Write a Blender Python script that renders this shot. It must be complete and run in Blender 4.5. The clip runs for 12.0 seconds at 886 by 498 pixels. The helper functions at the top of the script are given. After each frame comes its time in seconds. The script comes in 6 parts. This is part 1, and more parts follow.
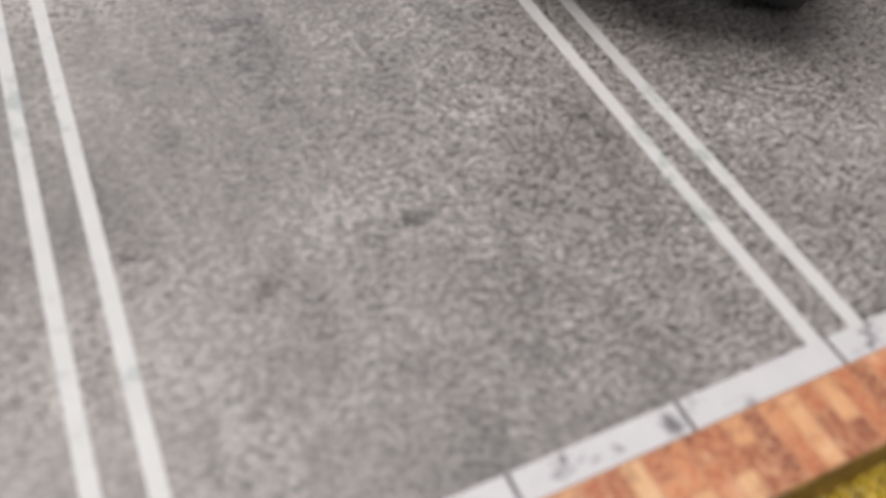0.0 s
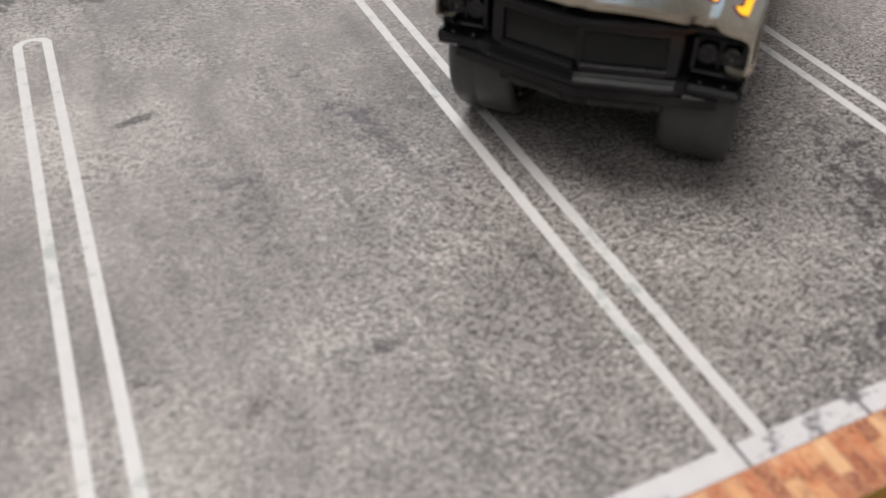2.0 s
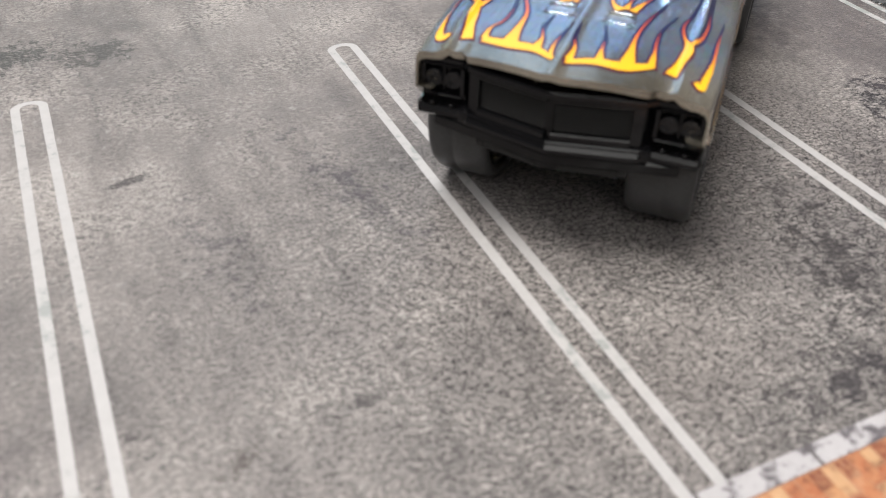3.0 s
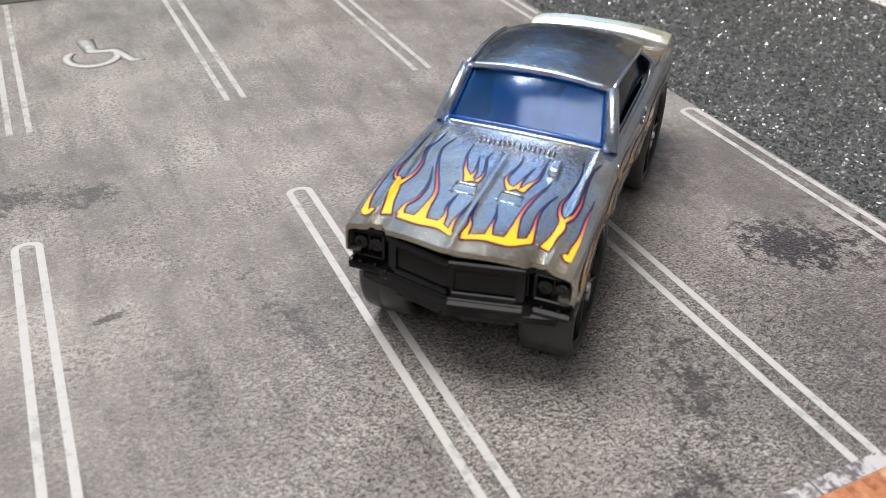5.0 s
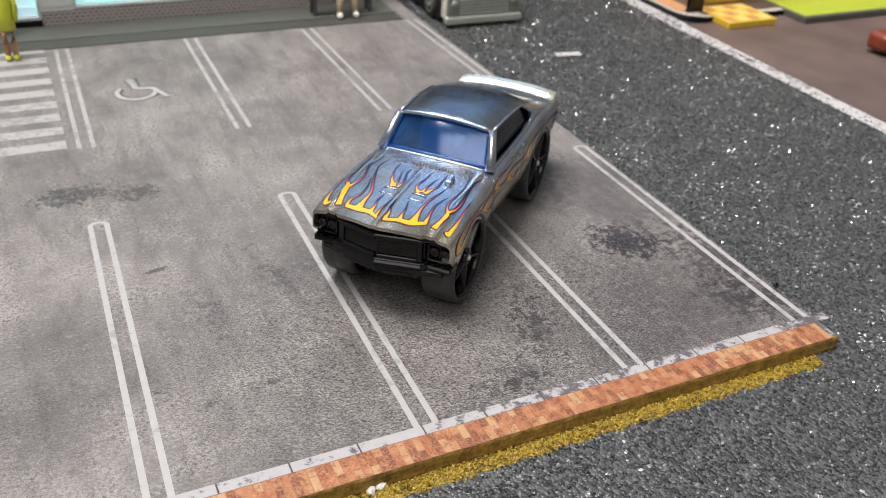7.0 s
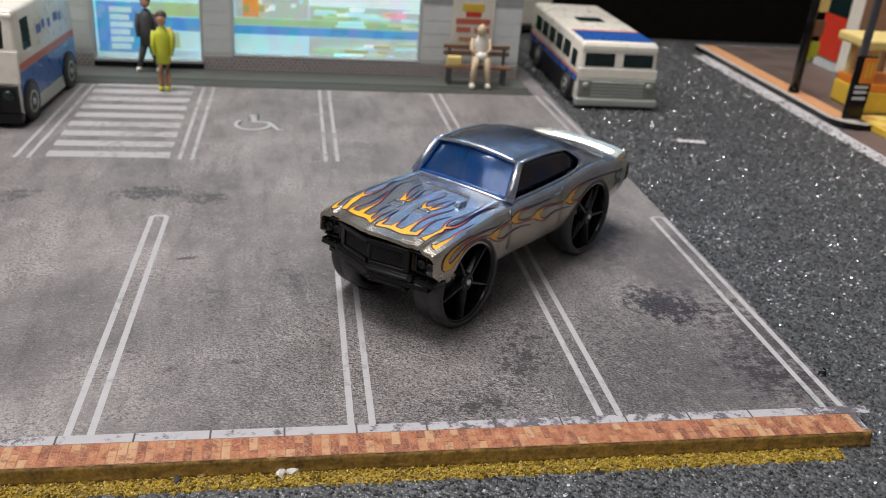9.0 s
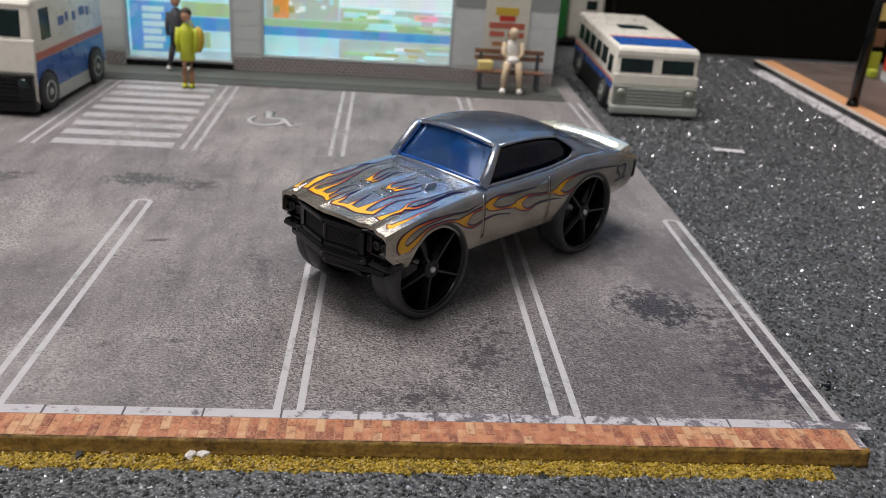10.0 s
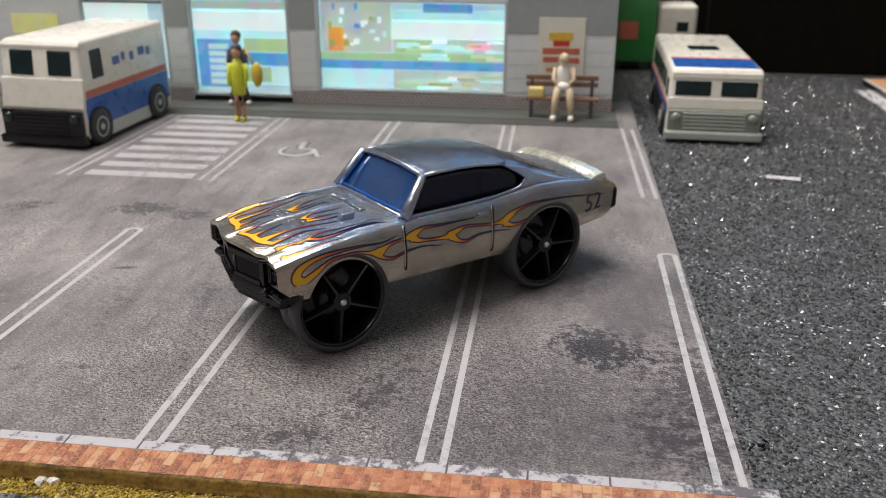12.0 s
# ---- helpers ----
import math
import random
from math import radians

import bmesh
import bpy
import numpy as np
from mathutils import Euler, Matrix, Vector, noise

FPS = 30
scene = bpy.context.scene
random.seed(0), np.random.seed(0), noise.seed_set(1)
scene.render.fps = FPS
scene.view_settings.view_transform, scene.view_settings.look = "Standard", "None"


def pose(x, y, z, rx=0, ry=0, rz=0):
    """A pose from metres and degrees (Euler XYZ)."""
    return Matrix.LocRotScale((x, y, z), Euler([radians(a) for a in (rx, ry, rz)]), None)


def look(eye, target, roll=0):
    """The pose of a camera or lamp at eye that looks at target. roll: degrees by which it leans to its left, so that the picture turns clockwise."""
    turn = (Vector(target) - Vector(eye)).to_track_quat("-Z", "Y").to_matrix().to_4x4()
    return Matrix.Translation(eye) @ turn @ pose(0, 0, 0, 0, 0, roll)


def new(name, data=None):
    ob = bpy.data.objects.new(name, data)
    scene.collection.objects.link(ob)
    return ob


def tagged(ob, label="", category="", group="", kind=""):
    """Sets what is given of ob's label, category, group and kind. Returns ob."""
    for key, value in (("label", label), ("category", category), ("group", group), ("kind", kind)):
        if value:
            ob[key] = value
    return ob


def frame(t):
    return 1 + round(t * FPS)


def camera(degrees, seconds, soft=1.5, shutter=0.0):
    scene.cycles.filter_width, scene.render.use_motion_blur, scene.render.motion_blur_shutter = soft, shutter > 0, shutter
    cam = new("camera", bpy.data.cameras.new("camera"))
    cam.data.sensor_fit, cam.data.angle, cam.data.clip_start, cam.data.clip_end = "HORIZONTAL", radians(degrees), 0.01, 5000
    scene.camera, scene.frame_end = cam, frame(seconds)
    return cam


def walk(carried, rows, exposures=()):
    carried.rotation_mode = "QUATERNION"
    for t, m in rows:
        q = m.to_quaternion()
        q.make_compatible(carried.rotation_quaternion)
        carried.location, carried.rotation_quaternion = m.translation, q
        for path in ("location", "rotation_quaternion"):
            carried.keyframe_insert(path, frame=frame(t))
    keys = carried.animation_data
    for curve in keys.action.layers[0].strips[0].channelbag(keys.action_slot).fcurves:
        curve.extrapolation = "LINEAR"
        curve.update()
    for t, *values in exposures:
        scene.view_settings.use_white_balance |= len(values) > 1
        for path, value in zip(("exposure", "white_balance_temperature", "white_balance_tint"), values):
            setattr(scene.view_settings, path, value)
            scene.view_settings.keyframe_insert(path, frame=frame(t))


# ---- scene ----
cam = camera(53.8, 12.0, soft=0.9)
PATH = [
    (0, (-0.07379, -0.01634, 0.04239), (-0.00147, 0.12597, -0.15001), 2.82),
    (0.5, (-0.07332, -0.018, 0.04404), (-0.00058, 0.13035, -0.14358), 2.05),
    (1, (-0.07264, -0.02062, 0.04607), (-0.0017, 0.1377, -0.13394), 0.45),
    (1.5, (-0.07309, -0.02217, 0.04804), (0.00069, 0.14237, -0.12512), 0.21),
    (2, (-0.0732, -0.02401, 0.04999), (0.00513, 0.1444, -0.11734), 0.50),
    (2.5, (-0.07389, -0.02478, 0.05128), (0.00863, 0.14623, -0.11133), 1.06),
    (2.7, (-0.07386, -0.02546, 0.05199), (0.01009, 0.14673, -0.10864), 1.21),
    (4.3, (-0.07329, -0.03064, 0.06284), (0.02001, 0.1521, -0.07999), 1.89),
    (4.5, (-0.07267, -0.03228, 0.06445), (0.02095, 0.15099, -0.0775), 1.95),
    (5, (-0.07194, -0.03818, 0.07066), (0.02227, 0.14574, -0.07004), 2.13),
    (5.5, (-0.0711, -0.04842, 0.07528), (0.0251, 0.13624, -0.06309), 2.55),
    (6, (-0.0772, -0.0631, 0.08288), (0.02011, 0.12302, -0.05274), 2.77),
    (6.5, (-0.08374, -0.07747, 0.091), (0.01431, 0.10888, -0.04376), 2.95),
    (7, (-0.08456, -0.08973, 0.09574), (0.01225, 0.09832, -0.03754), 4.08),
    (7.2, (-0.08207, -0.09509, 0.09742), (0.00969, 0.09572, -0.03551), 4.52),
    (8.8, (-0.05157, -0.10665, 0.08335), (-0.0039, 0.11166, -0.02876), 4.40),
    (9, (-0.04978, -0.10728, 0.08091), (-0.00652, 0.11459, -0.02588), 4.57),
    (9.5, (-0.04026, -0.10476, 0.07458), (-0.00942, 0.12136, -0.0275), 4.40),
    (10, (-0.02829, -0.10319, 0.07041), (-0.00822, 0.12508, -0.02956), 4.09),
    (10.5, (-0.0186, -0.10065, 0.06783), (-0.01139, 0.12899, -0.03071), 3.31),
    (11, (-0.00812, -0.0983, 0.0689), (-0.01404, 0.13235, -0.02735), 2.07),
    (11.5, (0.00131, -0.0991, 0.06764), (-0.01762, 0.13155, -0.02691), 0.91),
    (12, (0.01392, -0.09601, 0.06993), (-0.0153, 0.13385, -0.02393), 0.09),
]
walk(cam, [(t, look(eye, target, roll)) for t, eye, target, roll in PATH], [(0, 0.24, 6350, 9), (2.5, 0.37, 6430, 9), (5.5, 0.46, 6420, 9), (7.0, 0.28, 6400, 10), (9.0, -0.03, 6280, 12), (10.5, -0.06, 6280, 13), (12.0, 0.12, 6380, 12)])
cam.data.dof.use_dof = True
cam.data.dof.focus_distance = 0.132
cam.data.dof.aperture_fstop = 44.0

# ---------------------------------------------------------------- light
MM = 0.001
world = bpy.data.worlds.new("room_air")
scene.world = world
world.use_nodes = True
world.node_tree.nodes["Background"].inputs[0].default_value = (0.75, 0.82, 0.95, 1)
world.node_tree.nodes["Background"].inputs[1].default_value = 0.25


def area_lamp(name, eye, target, w, h, watts, color):
    d = bpy.data.lights.new(name, "AREA")
    d.shape, d.size, d.size_y, d.energy, d.color = "RECTANGLE", w, h, watts, color
    ob = new(name, d)
    ob.matrix_world = look(eye, target)
    return ob


area_lamp("ceiling_light", (-0.45, 0.3, 1.85), (0.0, 0.05, 0.0), 1.2, 1.0, 52, (1.0, 0.95, 0.89))
# unseen area light, added for the bright patch mirrored in the windscreen
area_lamp("floor_lamp_glow", (-0.8, -0.95, 1.4), (0.0, 0.05, 0.0), 1.6, 0.7, 8.5, (1.0, 0.97, 0.93))
# unseen blue area light, added so that bonnet and roof mirror it
area_lamp("room_window_light", (0.5, 1.8, 1.2), (0.0, 0.05, 0.0), 1.6, 1.4, 7.0, (0.34, 0.62, 1.0))

# ---------------------------------------------------------------- materials


def nodes_of(name):
    m = bpy.data.materials.new(name)
    m.use_nodes = True
    t = m.node_tree
    return m, t.nodes, t.links, t.nodes["Principled BSDF"]


def rgba(c):
    return (c[0], c[1], c[2], 1)


def add(n, kind, **vals):
    nd = n.new(kind)
    for k, v in vals.items():
        nd.inputs[k.replace("_", " ")].default_value = v
    return nd


def math_node(n, l, op, a, b=None, c=None):
    nd = n.new("ShaderNodeMath")
    nd.operation = op
    for i, v in enumerate((a, b, c)):
        if v is None:
            continue
        if isinstance(v, (int, float)):
            nd.inputs[i].default_value = v
        else:
            l.new(v, nd.inputs[i])
    return nd.outputs[0]


def mix_color(n, l, fac, a, b, blend="MIX"):
    nd = n.new("ShaderNodeMix")
    nd.data_type, nd.blend_type = "RGBA", blend
    for i, v in ((0, fac), (6, a), (7, b)):
        if isinstance(v, (int, float)):
            nd.inputs[i].default_value = v
        elif isinstance(v, tuple):
            nd.inputs[i].default_value = rgba(v)
        else:
            l.new(v, nd.inputs[i])
    return nd.outputs[2]


def ramp(n, l, fac, *stops):
    nd = n.new("ShaderNodeValToRGB")
    el = nd.color_ramp.elements
    while len(el) < len(stops):
        el.new(0.5)
    for e, (p, c) in zip(el, stops):
        e.position = p
        e.color = rgba(c) if isinstance(c, tuple) else (c, c, c, 1)
    l.new(fac, nd.inputs[0])
    return nd.outputs[0]


def surf(name, c1, c2, scale=300, rough=0.5, metal=0.0, bump=0.15, fine=3000, coat=0.0, rough_var=0.15, spec=0.5):
    """A painted, cast or printed surface: two scales of colour, uneven gloss and fine relief."""
    m, n, l, b = nodes_of(name)
    co = n.new("ShaderNodeTexCoord").outputs["Object"]
    big = add(n, "ShaderNodeTexNoise", Scale=scale, Detail=4.0, Roughness=0.6)
    small = add(n, "ShaderNodeTexNoise", Scale=fine, Detail=3.0, Roughness=0.6)
    l.new(co, big.inputs["Vector"]), l.new(co, small.inputs["Vector"])
    f = math_node(n, l, "MULTIPLY_ADD", small.outputs[0], 0.5, math_node(n, l, "MULTIPLY", big.outputs[0], 0.6))
    l.new(ramp(n, l, f, (0.35, c1), (0.72, c2)), b.inputs["Base Color"])
    l.new(math_node(n, l, "MULTIPLY_ADD", big.outputs[0], rough_var * 2, rough - rough_var), b.inputs["Roughness"])
    b.inputs["Metallic"].default_value = metal
    b.inputs["Coat Weight"].default_value = coat
    b.inputs["Specular IOR Level"].default_value = spec
    bp = add(n, "ShaderNodeBump", Strength=bump, Distance=0.0001)
    l.new(small.outputs[0], bp.inputs["Height"])
    l.new(bp.outputs[0], b.inputs["Normal"])
    return m


def glow(name, color, strength):
    m, n, l, b = nodes_of(name)
    b.inputs["Base Color"].default_value = rgba(color)
    b.inputs["Emission Color"].default_value = rgba(color)
    b.inputs["Emission Strength"].default_value = strength
    b.inputs["Roughness"].default_value = 0.3
    co = n.new("ShaderNodeTexCoord").outputs["Object"]
    v = add(n, "ShaderNodeTexVoronoi", Scale=260.0)
    v.distance = "CHEBYCHEV"
    l.new(co, v.inputs["Vector"])
    c = mix_color(n, l, 0.2, color, v.outputs["Color"])
    l.new(c, b.inputs["Emission Color"])
    return m


def lot_material():
    """Printed paper that shows worn tarmac, with its stains and tyre marks."""
    m, n, l, b = nodes_of("printed_tarmac")
    co = n.new("ShaderNodeTexCoord").outputs["Object"]
    sep = n.new("ShaderNodeSeparateXYZ")
    l.new(co, sep.inputs[0])
    x, y = sep.outputs[0], sep.outputs[1]
    big = add(n, "ShaderNodeTexNoise", Scale=28.0, Detail=3.0)
    mid = add(n, "ShaderNodeTexNoise", Scale=85.0, Detail=5.0, Roughness=0.65)
    fine = add(n, "ShaderNodeTexNoise", Scale=1500.0, Detail=3.0, Roughness=0.7)
    grain = add(n, "ShaderNodeTexNoise", Scale=900.0, Detail=2.0)
    for k in (big, mid, fine, grain):
        l.new(co, k.inputs["Vector"])
    st = n.new("ShaderNodeMapping")
    st.inputs["Scale"].default_value = (300, 70, 1)
    st.inputs["Rotation"].default_value = (0, 0, radians(-14))
    l.new(co, st.inputs["Vector"])
    streak = add(n, "ShaderNodeTexNoise", Scale=1.0, Detail=4.0)
    l.new(st.outputs[0], streak.inputs["Vector"])
    base = ramp(n, l, math_node(n, l, "MULTIPLY_ADD", mid.outputs[0], 0.55, math_node(n, l, "MULTIPLY", big.outputs[0], 0.45)),
                (0.36, (0.145, 0.131, 0.131)), (0.5, (0.222, 0.199, 0.195)), (0.64, (0.305, 0.275, 0.267)))
    speck = ramp(n, l, fine.outputs[0], (0.40, 1.0), (0.50, 0.0))
    where = ramp(n, l, mid.outputs[0], (0.40, 0.1), (0.58, 0.6))
    base = mix_color(n, l, math_node(n, l, "MULTIPLY", speck, where), base, (0.055, 0.053, 0.055))
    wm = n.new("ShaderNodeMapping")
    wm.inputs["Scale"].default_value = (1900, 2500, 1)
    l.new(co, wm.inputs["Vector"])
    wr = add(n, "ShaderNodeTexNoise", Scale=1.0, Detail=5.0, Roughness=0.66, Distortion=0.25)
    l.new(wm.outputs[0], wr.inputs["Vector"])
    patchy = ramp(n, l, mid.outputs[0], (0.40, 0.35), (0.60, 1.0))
    # the coarse stretch of the print, where the photographed stones stand out
    cm = n.new("ShaderNodeMapping")
    cm.vector_type = "TEXTURE"
    cm.inputs["Location"].default_value = (-0.018, 0.02, 0)
    cm.inputs["Scale"].default_value = (0.062, 0.042, 1)
    l.new(co, cm.inputs["Vector"])
    cl = n.new("ShaderNodeVectorMath")
    cl.operation = "LENGTH"
    l.new(cm.outputs[0], cl.inputs[0])
    coarse = ramp(n, l, math_node(n, l, "MULTIPLY_ADD", mid.outputs[0], 0.8, math_node(n, l, "SUBTRACT", cl.outputs["Value"], 0.4)), (0.55, 1.0), (1.15, 0.25))
    patchy = math_node(n, l, "MULTIPLY", patchy, coarse)
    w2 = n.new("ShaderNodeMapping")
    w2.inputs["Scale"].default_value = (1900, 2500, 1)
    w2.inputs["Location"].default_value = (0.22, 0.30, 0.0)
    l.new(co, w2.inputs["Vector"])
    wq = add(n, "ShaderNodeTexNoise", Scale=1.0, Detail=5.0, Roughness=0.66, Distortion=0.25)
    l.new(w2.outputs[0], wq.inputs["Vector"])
    # dark and light sides of the printed stones, put into the colour
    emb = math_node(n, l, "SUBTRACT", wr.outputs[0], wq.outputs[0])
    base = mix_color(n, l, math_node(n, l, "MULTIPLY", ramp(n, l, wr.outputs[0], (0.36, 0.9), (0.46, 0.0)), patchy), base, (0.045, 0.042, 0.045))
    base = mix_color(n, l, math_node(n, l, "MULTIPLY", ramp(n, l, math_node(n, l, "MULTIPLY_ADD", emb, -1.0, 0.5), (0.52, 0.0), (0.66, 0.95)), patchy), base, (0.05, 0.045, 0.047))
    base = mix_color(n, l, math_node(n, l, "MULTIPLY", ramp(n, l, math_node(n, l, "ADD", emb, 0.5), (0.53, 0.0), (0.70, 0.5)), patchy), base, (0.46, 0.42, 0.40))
    # short broken cracks between the photographed stones
    ck = n.new("ShaderNodeMapping")
    ck.inputs["Scale"].default_value = (1250, 1750, 1)
    ck.inputs["Rotation"].default_value = (0, 0, radians(9))
    l.new(co, ck.inputs["Vector"])
    cn = add(n, "ShaderNodeTexNoise", Scale=1.0, Detail=3.0, Roughness=0.6, Distortion=0.3)
    l.new(ck.outputs[0], cn.inputs["Vector"])
    ridge = math_node(n, l, "ABSOLUTE", math_node(n, l, "SUBTRACT", cn.outputs[0], 0.47))
    split = ramp(n, l, fine.outputs[0], (0.40, 0.0), (0.50, 1.0))
    zone = ramp(n, l, math_node(n, l, "MULTIPLY_ADD", mid.outputs[0], 0.8, math_node(n, l, "SUBTRACT", cl.outputs["Value"], 0.4)), (0.45, 1.0), (1.2, 0.27))
    crack = math_node(n, l, "MULTIPLY", math_node(n, l, "MULTIPLY", ramp(n, l, ridge, (0.016, 1.0), (0.055, 0.0)), split), math_node(n, l, "MULTIPLY", zone, 0.95))
    base = mix_color(n, l, crack, base, (0.016, 0.015, 0.016))
    brushed = math_node(n, l, "MULTIPLY", ramp(n, l, streak.outputs[0], (0.48, 0.0), (0.68, 0.42)), ramp(n, l, wr.outputs[0], (0.42, 1.0), (0.60, 0.15)))
    base = mix_color(n, l, brushed, base, (0.065, 0.058, 0.06))
    light = ramp(n, l, grain.outputs[0], (0.6, 0.0), (0.72, 0.25))
    base = mix_color(n, l, light, base, (0.36, 0.34, 0.33))
    blot = add(n, "ShaderNodeTexNoise", Scale=480.0, Detail=7.0, Roughness=0.78)
    l.new(co, blot.inputs["Vector"])
    mottle = math_node(n, l, "MULTIPLY_ADD", fine.outputs[0], 0.25, math_node(n, l, "MULTIPLY", blot.outputs[0], 0.75))
    mottle = math_node(n, l, "MULTIPLY_ADD", mottle, 1.9, -0.45)
    # stains and painted dimness: centre x, y, half-lengths, turn, darkness, how broken up
    for sx, sy, ax, ay, turn, dark, patch, col in (
            (23.5, 35.0, 10.0, 7.6, -38, 1.0, 0.41, (0.03, 0.032, 0.037)), (33, 10, 11, 15, 20, 1.0, 0.50, (0.05, 0.05, 0.055)),
            (39, 7, 5, 6, 0, 0.7, 0.42, (0.06, 0.06, 0.065)), (-10, 17, 6, 18, -22, 0.95, 0.51, (0.05, 0.05, 0.05)),
            (-20, 4, 12, 4.5, 12, 0.95, 0.50, (0.05, 0.05, 0.052)), (-82, 92, 9.5, 5.5, 5, 0.85, 0.42, (0.06, 0.067, 0.064)),
            (-69, 89, 6.5, 4.5, 0, 0.8, 0.44, (0.065, 0.07, 0.067)), (-59, 18, 3.6, 0.9, 8, 0.8, 0.42, (0.06, 0.06, 0.06)),
            (-69, 16.5, 2.6, 1.3, 30, 0.7, 0.45, (0.07, 0.066, 0.06)), (-70, 57, 3.4, 0.8, 8, 0.8, 0.42, (0.06, 0.06, 0.06)),
            (-76, 22, 1.6, 0.6, -15, 0.8, 0.4, (0.07, 0.07, 0.07)), (-65, 42, 6, 20, 12, 0.5, 0.56, (0.05, 0.05, 0.058)),
            (-49, 46, 5, 24, 14, 0.55, 0.55, (0.045, 0.045, 0.055)), (-112, 90, 9, 5, 10, 0.75, 0.48, (0.05, 0.055, 0.052)),
            # 28, 12: dark print, plus the weaker light at right front as colour
            (-30, 60, 12, 10, 0, 0.35, 0.5, (0.09, 0.09, 0.09)), (28, 12, 40, 30, 12, 0.42, 0.43, (0.05, 0.047, 0.051)), (38, 22, 10, 24, 8, 0.7, 0.47, (0.05, 0.047, 0.051)), (-92, 20, 16, 12, 0, 0.4, 0.44, (0.09, 0.088, 0.09)),
            (30, 55, 14, 22, -10, 0.5, 0.40, (0.09, 0.088, 0.09)), (16, 62, 16, 10, 20, 0.4, 0.52, (0.08, 0.08, 0.085))):
        mp = n.new("ShaderNodeMapping")
        mp.vector_type = "TEXTURE"
        mp.inputs["Location"].default_value = (sx * MM, sy * MM, 0)
        mp.inputs["Rotation"].default_value = (0, 0, radians(turn))
        mp.inputs["Scale"].default_value = (ax * MM, ay * MM, 1)
        l.new(co, mp.inputs["Vector"])
        ln = n.new("ShaderNodeVectorMath")
        ln.operation = "LENGTH"
        l.new(mp.outputs[0], ln.inputs[0])
        inside = ramp(n, l, ln.outputs["Value"], (0.1, 1.0), (1.25, 0.0))
        edge = ramp(n, l, ln.outputs["Value"], (0.95, 1.0), (1.35, 0.0))
        broken = ramp(n, l, math_node(n, l, "MULTIPLY_ADD", inside, 0.22, mottle), (patch + 0.14, 0.0), (patch + 0.185, 1.0))
        inner = ramp(n, l, math_node(n, l, "MULTIPLY_ADD", emb, 0.7, wr.outputs[0]), (0.50, 1.0), (0.68, 0.42))
        fac = math_node(n, l, "MULTIPLY", math_node(n, l, "MULTIPLY", broken, inner), math_node(n, l, "MULTIPLY", edge, dark))
        base = mix_color(n, l, fac, base, (col[0] * 1.07, col[1] * 0.94, col[2] * 0.98))
    gm = n.new("ShaderNodeGamma")
    gm.inputs[1].default_value = 1.4
    l.new(base, gm.inputs[0])
    l.new(mix_color(n, l, 1.0, gm.outputs[0], (2.0, 2.13, 2.13), "MULTIPLY"), b.inputs["Base Color"])
    l.new(math_node(n, l, "MULTIPLY_ADD", mid.outputs[0], 0.25, 0.38), b.inputs["Roughness"])
    b.inputs["Specular IOR Level"].default_value = 0.32
    bp = add(n, "ShaderNodeBump", Strength=0.8, Distance=0.00018)
    l.new(wr.outputs[0], bp.inputs["Height"])
    l.new(bp.outputs[0], b.inputs["Normal"])
    return m


def grit_material(name, dark, mid_c, light, share, scale=1700.0, rough=0.45):
    """Coarse mineral grit: every grain its own tone, a few of them pale and shiny."""
    m, n, l, b = nodes_of(name)
    co = n.new("ShaderNodeTexCoord").outputs["Object"]
    v = add(n, "ShaderNodeTexVoronoi", Scale=scale, Randomness=1.0)
    l.new(co, v.inputs["Vector"])
    sep = n.new("ShaderNodeSeparateColor")
    l.new(v.outputs["Color"], sep.inputs[0])
    big = add(n, "ShaderNodeTexNoise", Scale=60.0, Detail=4.0)
    l.new(co, big.inputs["Vector"])
    tone = math_node(n, l, "MULTIPLY_ADD", big.outputs[0], 0.3, math_node(n, l, "MULTIPLY", sep.outputs[0], 0.8))
    c = ramp(n, l, tone, (0.1, dark), (0.75, mid_c), (0.985 - share, mid_c), (1.0 - share * 0.3, light))
    l.new(c, b.inputs["Base Color"])
    l.new(math_node(n, l, "MULTIPLY_ADD", sep.outputs[1], 0.35, rough - 0.2), b.inputs["Roughness"])
    bp = add(n, "ShaderNodeBump", Strength=0.8, Distance=0.0003)
    l.new(math_node(n, l, "SUBTRACT", 1.0, math_node(n, l, "MULTIPLY", v.outputs["Distance"], 1.0)), bp.inputs["Height"])
    l.new(bp.outputs[0], b.inputs["Normal"])
    return m


